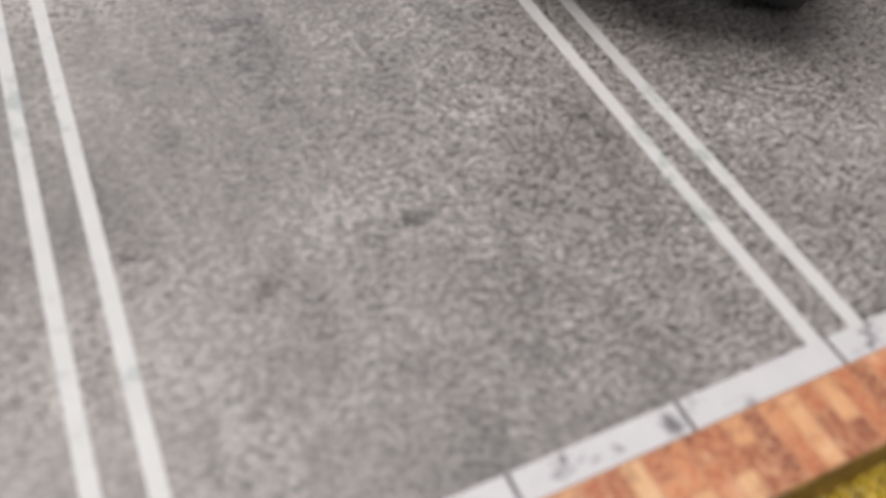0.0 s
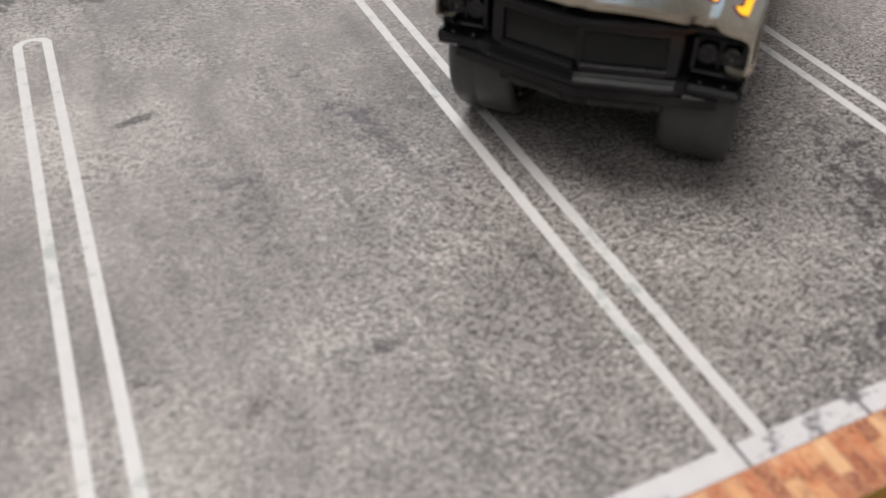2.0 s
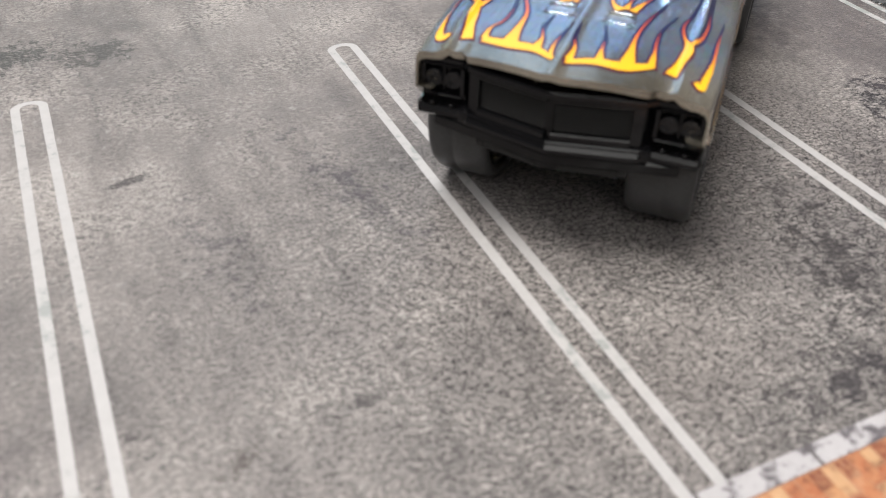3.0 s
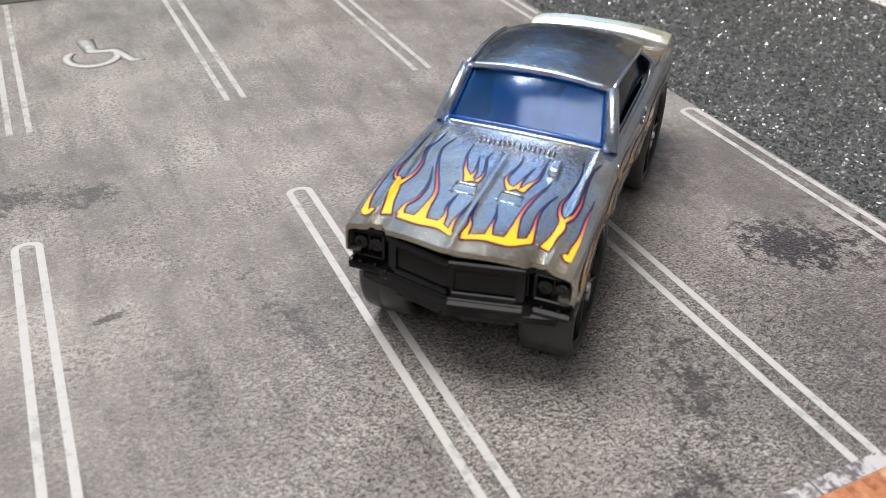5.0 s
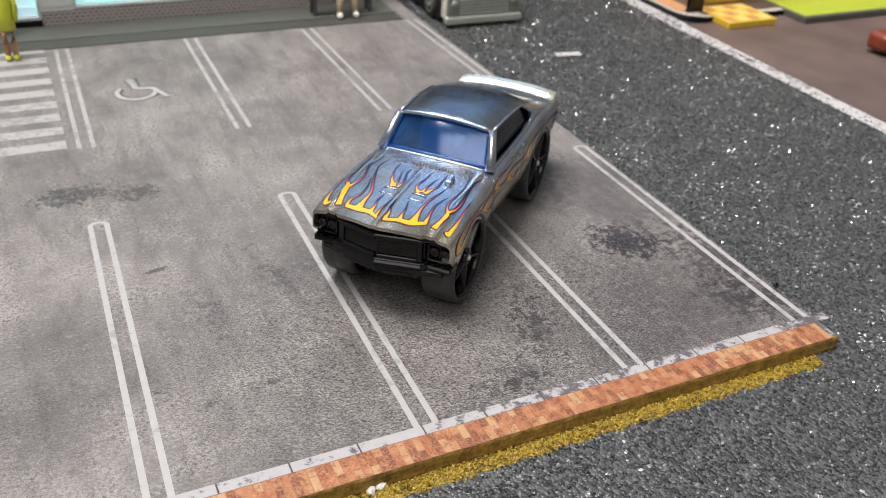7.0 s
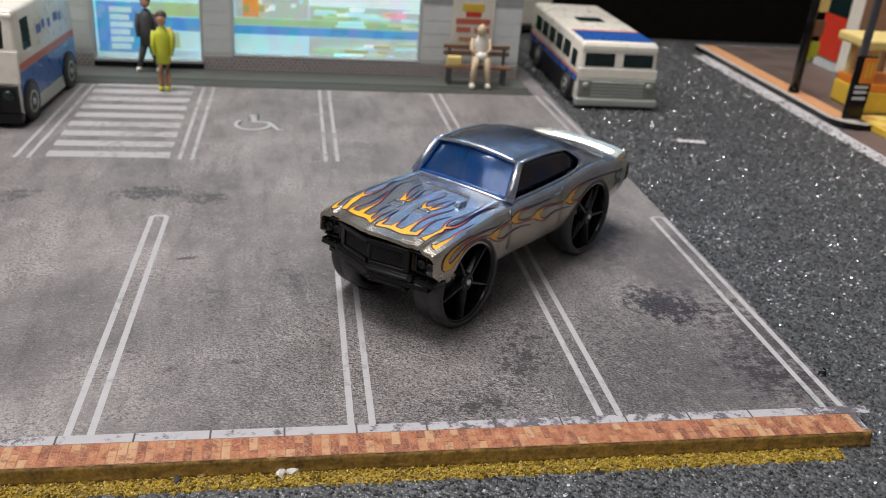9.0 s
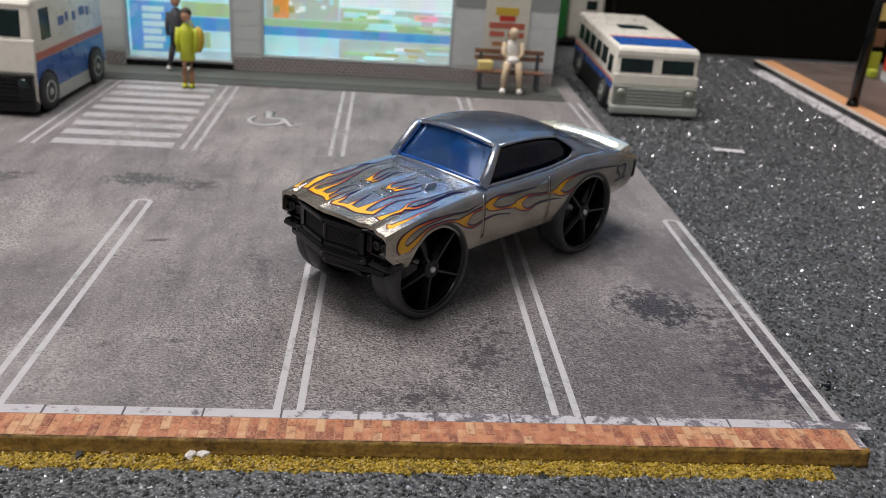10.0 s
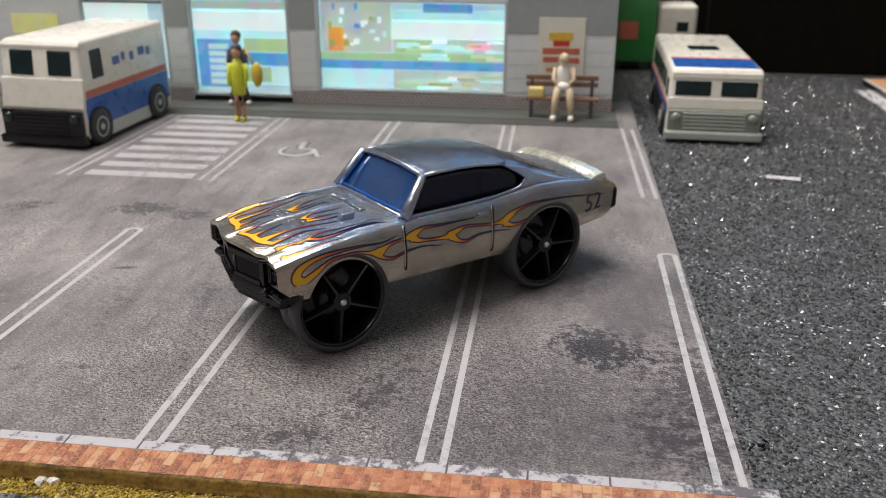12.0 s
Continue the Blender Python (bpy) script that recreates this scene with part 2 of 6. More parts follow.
def random_tint(name, stops, rough=0.6, fine=2500.0, bump=0.2):
    """One tone for each piece."""
    m, n, l, b = nodes_of(name)
    oi = n.new("ShaderNodeObjectInfo")
    co = n.new("ShaderNodeTexCoord").outputs["Object"]
    nz = add(n, "ShaderNodeTexNoise", Scale=fine, Detail=3.0)
    ge = n.new("ShaderNodeNewGeometry")
    l.new(ge.outputs["Position"], nz.inputs["Vector"])
    wear = add(n, "ShaderNodeTexNoise", Scale=620.0, Detail=5.0, Roughness=0.7)
    l.new(ge.outputs["Position"], wear.inputs["Vector"])
    c = ramp(n, l, oi.outputs["Random"], *stops)
    c = mix_color(n, l, ramp(n, l, nz.outputs[0], (0.38, 0.4), (0.6, 0.0)), c, (0.50, 0.27, 0.13))
    c = mix_color(n, l, ramp(n, l, wear.outputs[0], (0.36, 0.75), (0.48, 0.0)), c, (0.13, 0.04, 0.02))
    c = mix_color(n, l, ramp(n, l, wear.outputs[0], (0.56, 0.0), (0.68, 0.6)), c, (0.52, 0.33, 0.2))
    l.new(c, b.inputs["Base Color"])
    b.inputs["Roughness"].default_value = rough
    bp = add(n, "ShaderNodeBump", Strength=bump, Distance=0.0001)
    l.new(nz.outputs[0], bp.inputs["Height"])
    l.new(bp.outputs[0], b.inputs["Normal"])
    return m


def worn_paint(name, c, under, amount, rough=0.55, cleaner_west=0.0):
    m, n, l, b = nodes_of(name)
    ge = n.new("ShaderNodeNewGeometry")
    a = add(n, "ShaderNodeTexNoise", Scale=420.0, Detail=6.0, Roughness=0.75)
    d = add(n, "ShaderNodeTexNoise", Scale=60.0, Detail=3.0)
    l.new(ge.outputs["Position"], a.inputs["Vector"]), l.new(ge.outputs["Position"], d.inputs["Vector"])
    f = math_node(n, l, "MULTIPLY_ADD", d.outputs[0], 0.4, math_node(n, l, "MULTIPLY", a.outputs[0], 0.6))
    if cleaner_west:
        sp = n.new("ShaderNodeSeparateXYZ")
        l.new(ge.outputs["Position"], sp.inputs[0])
        mr = add(n, "ShaderNodeMapRange")
        mr.inputs[1].default_value, mr.inputs[2].default_value = -0.055, 0.0
        mr.inputs[3].default_value, mr.inputs[4].default_value = cleaner_west, 0.0
        l.new(sp.outputs[0], mr.inputs[0])
        f = math_node(n, l, "ADD", f, mr.outputs[0])
    base = ramp(n, l, a.outputs[0], (0.3, tuple(v * 0.86 for v in c)), (0.7, c))
    l.new(mix_color(n, l, ramp(n, l, f, (0.30 + amount, 1.0), (0.35 + amount, 0.0)), base, under), b.inputs["Base Color"])
    b.inputs["Roughness"].default_value = rough
    bp = add(n, "ShaderNodeBump", Strength=0.2, Distance=0.0001)
    l.new(a.outputs[0], bp.inputs["Height"])
    l.new(bp.outputs[0], b.inputs["Normal"])
    return m


def tile_material():
    """Rows of small brown wall tiles with pale joints, as printed."""
    m, n, l, b = nodes_of("brown_tile_print")
    co = n.new("ShaderNodeTexCoord").outputs["Object"]
    sw = n.new("ShaderNodeMapping")
    sw.inputs["Rotation"].default_value = (radians(90), 0, 0)
    l.new(co, sw.inputs["Vector"])
    br = add(n, "ShaderNodeTexBrick", Scale=1.0, Mortar_Size=0.0003, Brick_Width=0.0017, Row_Height=0.0011)
    br.inputs["Color1"].default_value = (0.17, 0.125, 0.12, 1)
    br.inputs["Color2"].default_value = (0.25, 0.19, 0.18, 1)
    br.inputs["Mortar"].default_value = (0.42, 0.385, 0.375, 1)
    l.new(sw.outputs[0], br.inputs["Vector"])
    l.new(br.outputs["Color"], b.inputs["Base Color"])
    b.inputs["Roughness"].default_value = 0.45
    return m


def bare_metal():
    """Unpainted cast metal under clear lacquer: a little uneven, scratched along its length, with a blue cast on top."""
    m, n, l, b = nodes_of("bare_cast_metal")
    co = n.new("ShaderNodeTexCoord").outputs["Object"]
    a = add(n, "ShaderNodeTexNoise", Scale=180.0, Detail=4.0)
    g = add(n, "ShaderNodeTexNoise", Scale=2200.0, Detail=3.0, Roughness=0.7)
    l.new(co, a.inputs["Vector"]), l.new(co, g.inputs["Vector"])
    mp = n.new("ShaderNodeMapping")
    mp.inputs["Scale"].default_value = (150, 2500, 2500)
    l.new(co, mp.inputs["Vector"])
    s = add(n, "ShaderNodeTexNoise", Scale=1.0, Detail=4.0)
    l.new(mp.outputs[0], s.inputs["Vector"])
    grey = ramp(n, l, a.outputs[0], (0.3, (0.30, 0.272, 0.222)), (0.7, (0.52, 0.475, 0.395)))
    # blue mixed into the upper panels' colour by height, patchy and full of tiny flakes
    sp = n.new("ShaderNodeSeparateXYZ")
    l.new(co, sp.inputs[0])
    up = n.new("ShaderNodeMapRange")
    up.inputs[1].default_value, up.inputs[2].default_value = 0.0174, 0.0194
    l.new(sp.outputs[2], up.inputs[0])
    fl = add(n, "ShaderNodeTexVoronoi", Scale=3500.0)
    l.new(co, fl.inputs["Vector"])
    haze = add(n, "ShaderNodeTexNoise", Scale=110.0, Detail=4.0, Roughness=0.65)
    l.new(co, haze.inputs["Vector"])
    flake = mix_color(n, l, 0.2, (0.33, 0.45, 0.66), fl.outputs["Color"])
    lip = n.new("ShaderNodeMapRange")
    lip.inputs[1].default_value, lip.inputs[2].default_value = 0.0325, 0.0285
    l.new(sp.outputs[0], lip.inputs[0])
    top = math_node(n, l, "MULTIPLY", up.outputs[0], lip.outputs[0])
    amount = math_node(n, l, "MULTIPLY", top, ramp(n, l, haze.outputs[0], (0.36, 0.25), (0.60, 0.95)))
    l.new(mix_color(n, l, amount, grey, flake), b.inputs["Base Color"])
    b.inputs["Metallic"].default_value = 0.88
    l.new(math_node(n, l, "MULTIPLY_ADD", s.outputs[0], 0.12, math_node(n, l, "MULTIPLY_ADD", a.outputs[0], 0.2, 0.05)), b.inputs["Roughness"])
    b.inputs["Coat Weight"].default_value = 0.5
    b.inputs["Coat Roughness"].default_value = 0.08
    wave = add(n, "ShaderNodeTexNoise", Scale=260.0, Detail=3.0)
    l.new(co, wave.inputs["Vector"])
    bw = add(n, "ShaderNodeBump", Strength=0.55, Distance=0.0004)
    l.new(wave.outputs[0], bw.inputs["Height"])
    bp = add(n, "ShaderNodeBump", Strength=0.6, Distance=0.00012)
    l.new(math_node(n, l, "MULTIPLY_ADD", s.outputs[0], 0.3, g.outputs[0]), bp.inputs["Height"])
    l.new(bw.outputs[0], bp.inputs["Normal"])
    l.new(bp.outputs[0], b.inputs["Normal"])
    return m


def blue_glass(name, color, rough=0.05, coat=0.0):
    m, n, l, b = nodes_of(name)
    b.inputs["Base Color"].default_value = rgba(color)
    b.inputs["Transmission Weight"].default_value = 0.93
    b.inputs["IOR"].default_value = 1.45
    b.inputs["Coat Weight"].default_value = coat
    b.inputs["Coat IOR"].default_value = 1.6
    b.inputs["Coat Roughness"].default_value = rough
    co = n.new("ShaderNodeTexCoord").outputs["Object"]
    a = add(n, "ShaderNodeTexNoise", Scale=900.0, Detail=5.0, Roughness=0.7)
    l.new(co, a.inputs["Vector"])
    l.new(math_node(n, l, "MULTIPLY_ADD", a.outputs[0], 0.12, rough - 0.03), b.inputs["Roughness"])
    return m


def flame_material():
    """Ink that runs from yellow at the nose through orange to red."""
    m, n, l, b = nodes_of("flame_ink")
    at = n.new("ShaderNodeAttribute")
    at.attribute_name = "along"
    co = n.new("ShaderNodeTexCoord").outputs["Object"]
    a = add(n, "ShaderNodeTexNoise", Scale=1500.0, Detail=2.0)
    l.new(co, a.inputs["Vector"])
    f = math_node(n, l, "MULTIPLY_ADD", a.outputs[0], 0.08, math_node(n, l, "SUBTRACT", at.outputs["Fac"], 0.04))
    l.new(ramp(n, l, f, (0.0, (0.86, 0.47, 0.015)), (0.35, (0.83, 0.36, 0.012)), (0.6, (0.6, 0.11, 0.03)), (0.9, (0.25, 0.03, 0.04))), b.inputs["Base Color"])
    b.inputs["Roughness"].default_value = 0.32
    b.inputs["Coat Weight"].default_value = 0.4
    return m


def outline_material():
    m, n, l, b = nodes_of("flame_outline_ink")
    at = n.new("ShaderNodeAttribute")
    at.attribute_name = "along"
    l.new(ramp(n, l, at.outputs["Fac"], (0.0, (0.10, 0.012, 0.03)), (0.3, (0.06, 0.010, 0.045)), (0.5, (0.012, 0.012, 0.09)), (1.0, (0.006, 0.009, 0.055))), b.inputs["Base Color"])
    b.inputs["Roughness"].default_value = 0.3
    b.inputs["Coat Weight"].default_value = 0.4
    return m


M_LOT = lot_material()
M_ASPHALT = grit_material("mineral_grit_asphalt", (0.012, 0.012, 0.013), (0.086, 0.089, 0.092), (0.75, 0.77, 0.8), 0.035)
M_YELLOW_GRIT = grit_material("yellow_painted_grit", (0.10, 0.06, 0.005), (0.33, 0.225, 0.022), (0.55, 0.42, 0.12), 0.03)
M_LINE = worn_paint("white_line_print", (0.415, 0.404, 0.408), (0.27, 0.285, 0.28), 0.11)
M_FADED = worn_paint("faded_line_print", (0.38, 0.37, 0.372), (0.25, 0.245, 0.24), 0.13)
M_KERB_WHITE = worn_paint("chipped_white_kerb_print", (0.41, 0.395, 0.41), (0.10, 0.09, 0.10), 0.175, 0.55, 0.075)
M_ROADLINE = worn_paint("white_paint_on_grit", (0.52, 0.50, 0.51), (0.1, 0.1, 0.1), 0.12, 0.7)
M_JOINT = surf("dark_joint_print", (0.05, 0.045, 0.05), (0.1, 0.09, 0.09), rough=0.7)
M_MORTAR = surf("mortar_print", (0.26, 0.115, 0.06), (0.38, 0.19, 0.11), rough=0.7)
M_BRICK = random_tint("brick_print", ((0.0, (0.15, 0.040, 0.022)), (0.3, (0.28, 0.080, 0.035)), (0.55, (0.35, 0.125, 0.055)), (0.72, (0.40, 0.19, 0.09)), (0.95, (0.43, 0.26, 0.14))))
M_EDGE = surf("olive_yellow_edge_paint", (0.06, 0.03, 0.008), (0.36, 0.215, 0.04), scale=420, rough=0.5, bump=0.9, fine=1900)
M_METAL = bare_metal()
M_BLACK = surf("black_plastic", (0.003, 0.003, 0.0035), (0.006, 0.006, 0.007), rough=0.11, bump=0.1, rough_var=0.07, spec=0.33)
M_BLACKER = surf("flat_black_plastic", (0.004, 0.004, 0.004), (0.01, 0.01, 0.01), rough=0.6)
M_TYRE = surf("dark_grey_tyre_plastic", (0.035, 0.0355, 0.037), (0.06, 0.061, 0.063), rough=0.45, bump=0.12, spec=0.35)
M_GLOSSBLACK = surf("gloss_black_rim", (0.004, 0.004, 0.005), (0.01, 0.01, 0.011), rough=0.18, bump=0.06, rough_var=0.07, spec=0.42)
M_SILVER = surf("silver_pin", (0.6, 0.6, 0.6), (0.75, 0.75, 0.74), rough=0.3, metal=1.0)
M_CREAM = surf("cream_lacquer", (0.66, 0.65, 0.52), (0.76, 0.75, 0.62), rough=0.28, coat=0.4, metal=0.75)
M_GLASS = blue_glass("blue_tinted_plastic", (0.03, 0.34, 1.0), 0.12, 0.8)
M_GLASS_EDGE = surf("blue_painted_edge_glow", (0.005, 0.04, 0.2), (0.012, 0.09, 0.36), rough=0.15, coat=0.3)
M_GLASS_DARK = blue_glass("dark_tinted_plastic", (0.008, 0.025, 0.08), 0.04)
M_SEAT = surf("grey_interior_plastic", (0.34, 0.36, 0.40), (0.46, 0.48, 0.52), rough=0.6)
M_FLAME = flame_material()
M_OUTLINE = outline_material()
M_NAVY = surf("dark_blue_ink", (0.02, 0.02, 0.06), (0.035, 0.035, 0.09), rough=0.35)
M_VAN_WHITE = surf("warm_white_enamel", (0.75, 0.71, 0.61), (0.83, 0.79, 0.70), rough=0.3, coat=0.4)
M_VAN_BLUE = surf("blue_enamel", (0.02, 0.09, 0.36), (0.03, 0.13, 0.46), rough=0.3, coat=0.4)
M_VAN_RED = surf("faded_red_stripe", (0.52, 0.12, 0.08), (0.6, 0.17, 0.11), rough=0.35)
M_CHROME = surf("dull_pale_chrome", (0.50, 0.53, 0.48), (0.58, 0.60, 0.55), rough=0.35, metal=0.45, bump=0.03, fine=900)
M_GRILLE = surf("dull_dark_green_grey_metal", (0.22, 0.235, 0.2), (0.33, 0.345, 0.30), rough=0.4, metal=0.3)
M_DARKGLASS = surf("dark_window_plastic", (0.006, 0.012, 0.013), (0.012, 0.03, 0.03), rough=0.12, bump=0.02, rough_var=0.04)
M_WALL = surf("pale_grey_tile_print", (0.66, 0.69, 0.68), (0.75, 0.78, 0.77), rough=0.45)
M_WALL_DARK = surf("grey_fascia_print", (0.31, 0.335, 0.33), (0.38, 0.405, 0.40), rough=0.45)
M_STEP = surf("greenish_grey_concrete_print", (0.07, 0.076, 0.064), (0.12, 0.125, 0.11), rough=0.6)
M_GUTTER = surf("dark_gutter_print", (0.035, 0.038, 0.032), (0.07, 0.072, 0.06), rough=0.6)
M_TILE = tile_material()
M_ALU = surf("pale_frame_paint", (0.52, 0.56, 0.57), (0.62, 0.66, 0.67), rough=0.4)
M_WOOD = surf("brown_bench_paint", (0.16, 0.08, 0.045), (0.26, 0.14, 0.08), rough=0.5)
M_BACKDROP = surf("black_cloth", (0.0025, 0.0022, 0.0014), (0.009, 0.008, 0.0045), rough=0.95, spec=0.1)
M_PAVE = surf("brown_pavement_print", (0.065, 0.047, 0.04), (0.12, 0.09, 0.075), scale=90, rough=0.5)
M_RED_FLOOR = surf("reddish_brown_floor_print", (0.085, 0.06, 0.055), (0.17, 0.12, 0.11), scale=40, rough=0.45)
M_ORANGE = surf("orange_brick_edging_print", (0.46, 0.21, 0.09), (0.58, 0.31, 0.15), scale=700, rough=0.55)
M_KERBSTONE = surf("pale_kerb_print", (0.42, 0.38, 0.34), (0.55, 0.5, 0.46), rough=0.55)
M_DARK_RED = surf("dark_red_enamel", (0.16, 0.03, 0.015), (0.26, 0.055, 0.025), rough=0.35)
M_SLATE = surf("slate_blue", (0.045, 0.055, 0.09), (0.08, 0.095, 0.14), rough=0.5)
M_RED = surf("bright_red_print", (0.55, 0.03, 0.015), (0.66, 0.055, 0.025), rough=0.4)
M_YELLOW = surf("yellow_print", (0.65, 0.42, 0.03), (0.78, 0.54, 0.07), rough=0.45)
M_PALE_YELLOW = surf("pale_yellow_plastic", (0.68, 0.52, 0.17), (0.8, 0.64, 0.26), rough=0.4)
M_LIME = surf("lime_green_print", (0.32, 0.40, 0.02), (0.45, 0.52, 0.05), rough=0.5)
M_POSTER = surf("cream_poster_print", (0.72, 0.69, 0.58), (0.80, 0.77, 0.67), rough=0.4)
M_ORANGE_SIGN = surf("orange_sign_print", (0.78, 0.2, 0.02), (0.86, 0.3, 0.03), rough=0.4)
M_GREEN = surf("green_enamel", (0.015, 0.17, 0.03), (0.03, 0.26, 0.05), rough=0.35, coat=0.3)
M_FIG_LIME = surf("yellow_green_figure_paint", (0.48, 0.52, 0.02), (0.62, 0.66, 0.05), rough=0.5)
M_SKIN = surf("painted_flesh_tone", (0.50, 0.26, 0.16), (0.6, 0.33, 0.21), rough=0.5)
M_HAIR = surf("dark_brown_figure_paint", (0.03, 0.02, 0.015), (0.06, 0.04, 0.03), rough=0.6)
M_GREYCLOTH = surf("dark_grey_figure_paint", (0.05, 0.05, 0.055), (0.09, 0.09, 0.1), rough=0.6)
M_BEIGE = surf("beige_figure_paint", (0.52, 0.40, 0.25), (0.66, 0.52, 0.35), rough=0.5)
M_WHITEFIG = surf("white_figure_paint", (0.72, 0.68, 0.62), (0.82, 0.78, 0.72), rough=0.5)
M_STONE = surf("white_stone_chip", (0.55, 0.53, 0.48), (0.75, 0.73, 0.68), rough=0.5)
M_ROOM = surf("room_wall_paint", (0.24, 0.235, 0.23), (0.29, 0.285, 0.28), scale=4, fine=60, rough=0.7)
M_CEILING = surf("white_ceiling_paint", (0.55, 0.56, 0.58), (0.62, 0.63, 0.65), scale=4, fine=60, rough=0.7)
M_ROOM_FLOOR = surf("dark_wood_floor", (0.10, 0.06, 0.035), (0.2, 0.12, 0.07), scale=9, fine=90, rough=0.5)
M_TABLE = surf("table_board", (0.16, 0.11, 0.07), (0.26, 0.18, 0.12), scale=20, fine=200, rough=0.5)
M_SPARK = surf("pale_quartz_grain", (0.5, 0.5, 0.5), (0.75, 0.75, 0.77), rough=0.08, bump=0.0, metal=0.6, rough_var=0.03)
M_GRAIN = surf("dark_grain", (0.010, 0.0105, 0.0105), (0.1, 0.105, 0.105), scale=900, rough=0.3, bump=0.0)
M_BLUE_PRINT = surf("blue_print", (0.09, 0.15, 0.38), (0.13, 0.2, 0.46), rough=0.4)
G_WHITE = glow("lit_white_panel", (0.82, 1.0, 1.0), 0.69)
G_CYAN = glow("lit_pale_cyan_print", (0.45, 0.80, 0.84), 0.75)
G_PALE = glow("lit_pale_blue_print", (0.55, 0.82, 0.88), 0.53)
G_BLUE = glow("lit_blue_print", (0.06, 0.30, 0.62), 0.75)
G_GREEN = glow("lit_green_print", (0.38, 0.62, 0.30), 0.62)
G_MIX = glow("lit_goods_print", (0.50, 0.62, 0.55), 0.62)
G_YELLOW = glow("lit_yellow_print", (0.6, 0.58, 0.2), 0.31)
G_ORANGE = glow("lit_orange_print", (0.85, 0.36, 0.06), 0.62)
G_PINK = glow("lit_pink_print", (0.85, 0.42, 0.45), 0.88)

# ---------------------------------------------------------------- mesh helpers (all sizes below are in millimetres)


def box(bm, x0, x1, y0, y1, z0, z1, bevel=0.0, seg=2, mat=0, fn=None):
    """A box in bm, its edges rounded; fn moves its corners before the rounding."""
    vs = [bm.verts.new((x, y, z)) for z in (z0, z1) for y in (y0, y1) for x in (x0, x1)]
    if fn:
        for v in vs:
            v.co = fn(v.co)
    fs = [bm.faces.new([vs[i] for i in q]) for q in ((0, 2, 3, 1), (4, 5, 7, 6), (0, 1, 5, 4), (2, 6, 7, 3), (0, 4, 6, 2), (1, 3, 7, 5))]
    for f in fs:
        f.material_index = mat
    if bevel:
        es = list({e for f in fs for e in f.edges})
        r = bmesh.ops.bevel(bm, geom=es, offset=bevel, segments=seg, profile=0.5, affect="EDGES", clamp_overlap=True)
        for f in r["faces"]:
            f.material_index = mat
    return bm


def lathe(bm, profile, m=Matrix(), steps=40, mat=0, cap=True):
    """Turns (radius, height) pairs about z, then moves them by m."""
    rings = []
    for r, h in profile:
        rings.append([bm.verts.new(m @ Vector((r * math.cos(a), r * math.sin(a), h))) for a in (2 * math.pi * i / steps for i in range(steps))])
    for a, b in zip(rings, rings[1:]):
        for i in range(steps):
            f = bm.faces.new((a[i], a[(i + 1) % steps], b[(i + 1) % steps], b[i]))
            f.smooth, f.material_index = True, mat
    if cap:
        bm.faces.new(list(reversed(rings[0]))).material_index = mat
        bm.faces.new(rings[-1]).material_index = mat
    return bm


def tube(bm, pts, radii, steps=8, mat=0):
    """A round bar along points, with its own radius at each."""
    rings = []
    pts = [Vector(p) for p in pts]
    for i, p in enumerate(pts):
        d = (pts[min(i + 1, len(pts) - 1)] - pts[max(i - 1, 0)]).normalized()
        q = d.to_track_quat("Z", "X")
        rings.append([bm.verts.new(p + q @ Vector((radii[i] * math.cos(a), radii[i] * math.sin(a), 0))) for a in (2 * math.pi * k / steps for k in range(steps))])
    for a, b in zip(rings, rings[1:]):
        for k in range(steps):
            f = bm.faces.new((a[k], a[(k + 1) % steps], b[(k + 1) % steps], b[k]))
            f.smooth, f.material_index = True, mat
    bm.faces.new(list(reversed(rings[0]))).material_index = mat
    bm.faces.new(rings[-1]).material_index = mat
    return bm


def ball(bm, c, r, mat=0, sub=2):
    """An egg-shaped lump with its own three radii."""
    res = bmesh.ops.create_icosphere(bm, subdivisions=sub, radius=1.0)
    for v in res["verts"]:
        v.co = Vector((c[0] + v.co.x * r[0], c[1] + v.co.y * r[1], c[2] + v.co.z * r[2]))
        for f in v.link_faces:
            f.material_index, f.smooth = mat, True
    return bm


def sheet(bm, pts, thick, mat=0):
    """A flat outline (x, y, z at its foot) raised by thick, closed all round."""
    low = [bm.verts.new(p) for p in pts]
    top = [bm.verts.new((p[0], p[1], p[2] + thick)) for p in pts]
    bm.faces.new(list(reversed(low))).material_index = mat
    bm.faces.new(top).material_index = mat
    for i in range(len(pts)):
        j = (i + 1) % len(pts)
        bm.faces.new((low[i], low[j], top[j], top[i])).material_index = mat
    return bm


def finish(name, bm, mats):
    bmesh.ops.recalc_face_normals(bm, faces=bm.faces[:])
    for v in bm.verts:
        v.co *= MM
    me = bpy.data.meshes.new(name)
    bm.to_mesh(me)
    bm.free()
    for m in mats if isinstance(mats, (list, tuple)) else [mats]:
        me.materials.append(m)
    return me


def part(name, bm, mats, parent=None, label="", smooth=False):
    me = finish(name, bm, mats)
    if smooth:
        for p in me.polygons:
            p.use_smooth = True
    ob = new(name, me)
    if parent is not None:
        ob.parent = parent
    if label:
        ob["label"] = label
    return ob


def thing(name, label, category, m=None, group="", kind=""):
    ob = new(name)
    ob.empty_display_size = 0.005
    if m is not None:
        ob.matrix_world = m
    return tagged(ob, label, category, group, kind)


def mm_pose(x, y, z, rz=0.0):
    return pose(x * MM, y * MM, z * MM, 0, 0, rz)


# ---------------------------------------------------------------- the room and the table
GZ = -2.6          # level of the grit road below the parking board
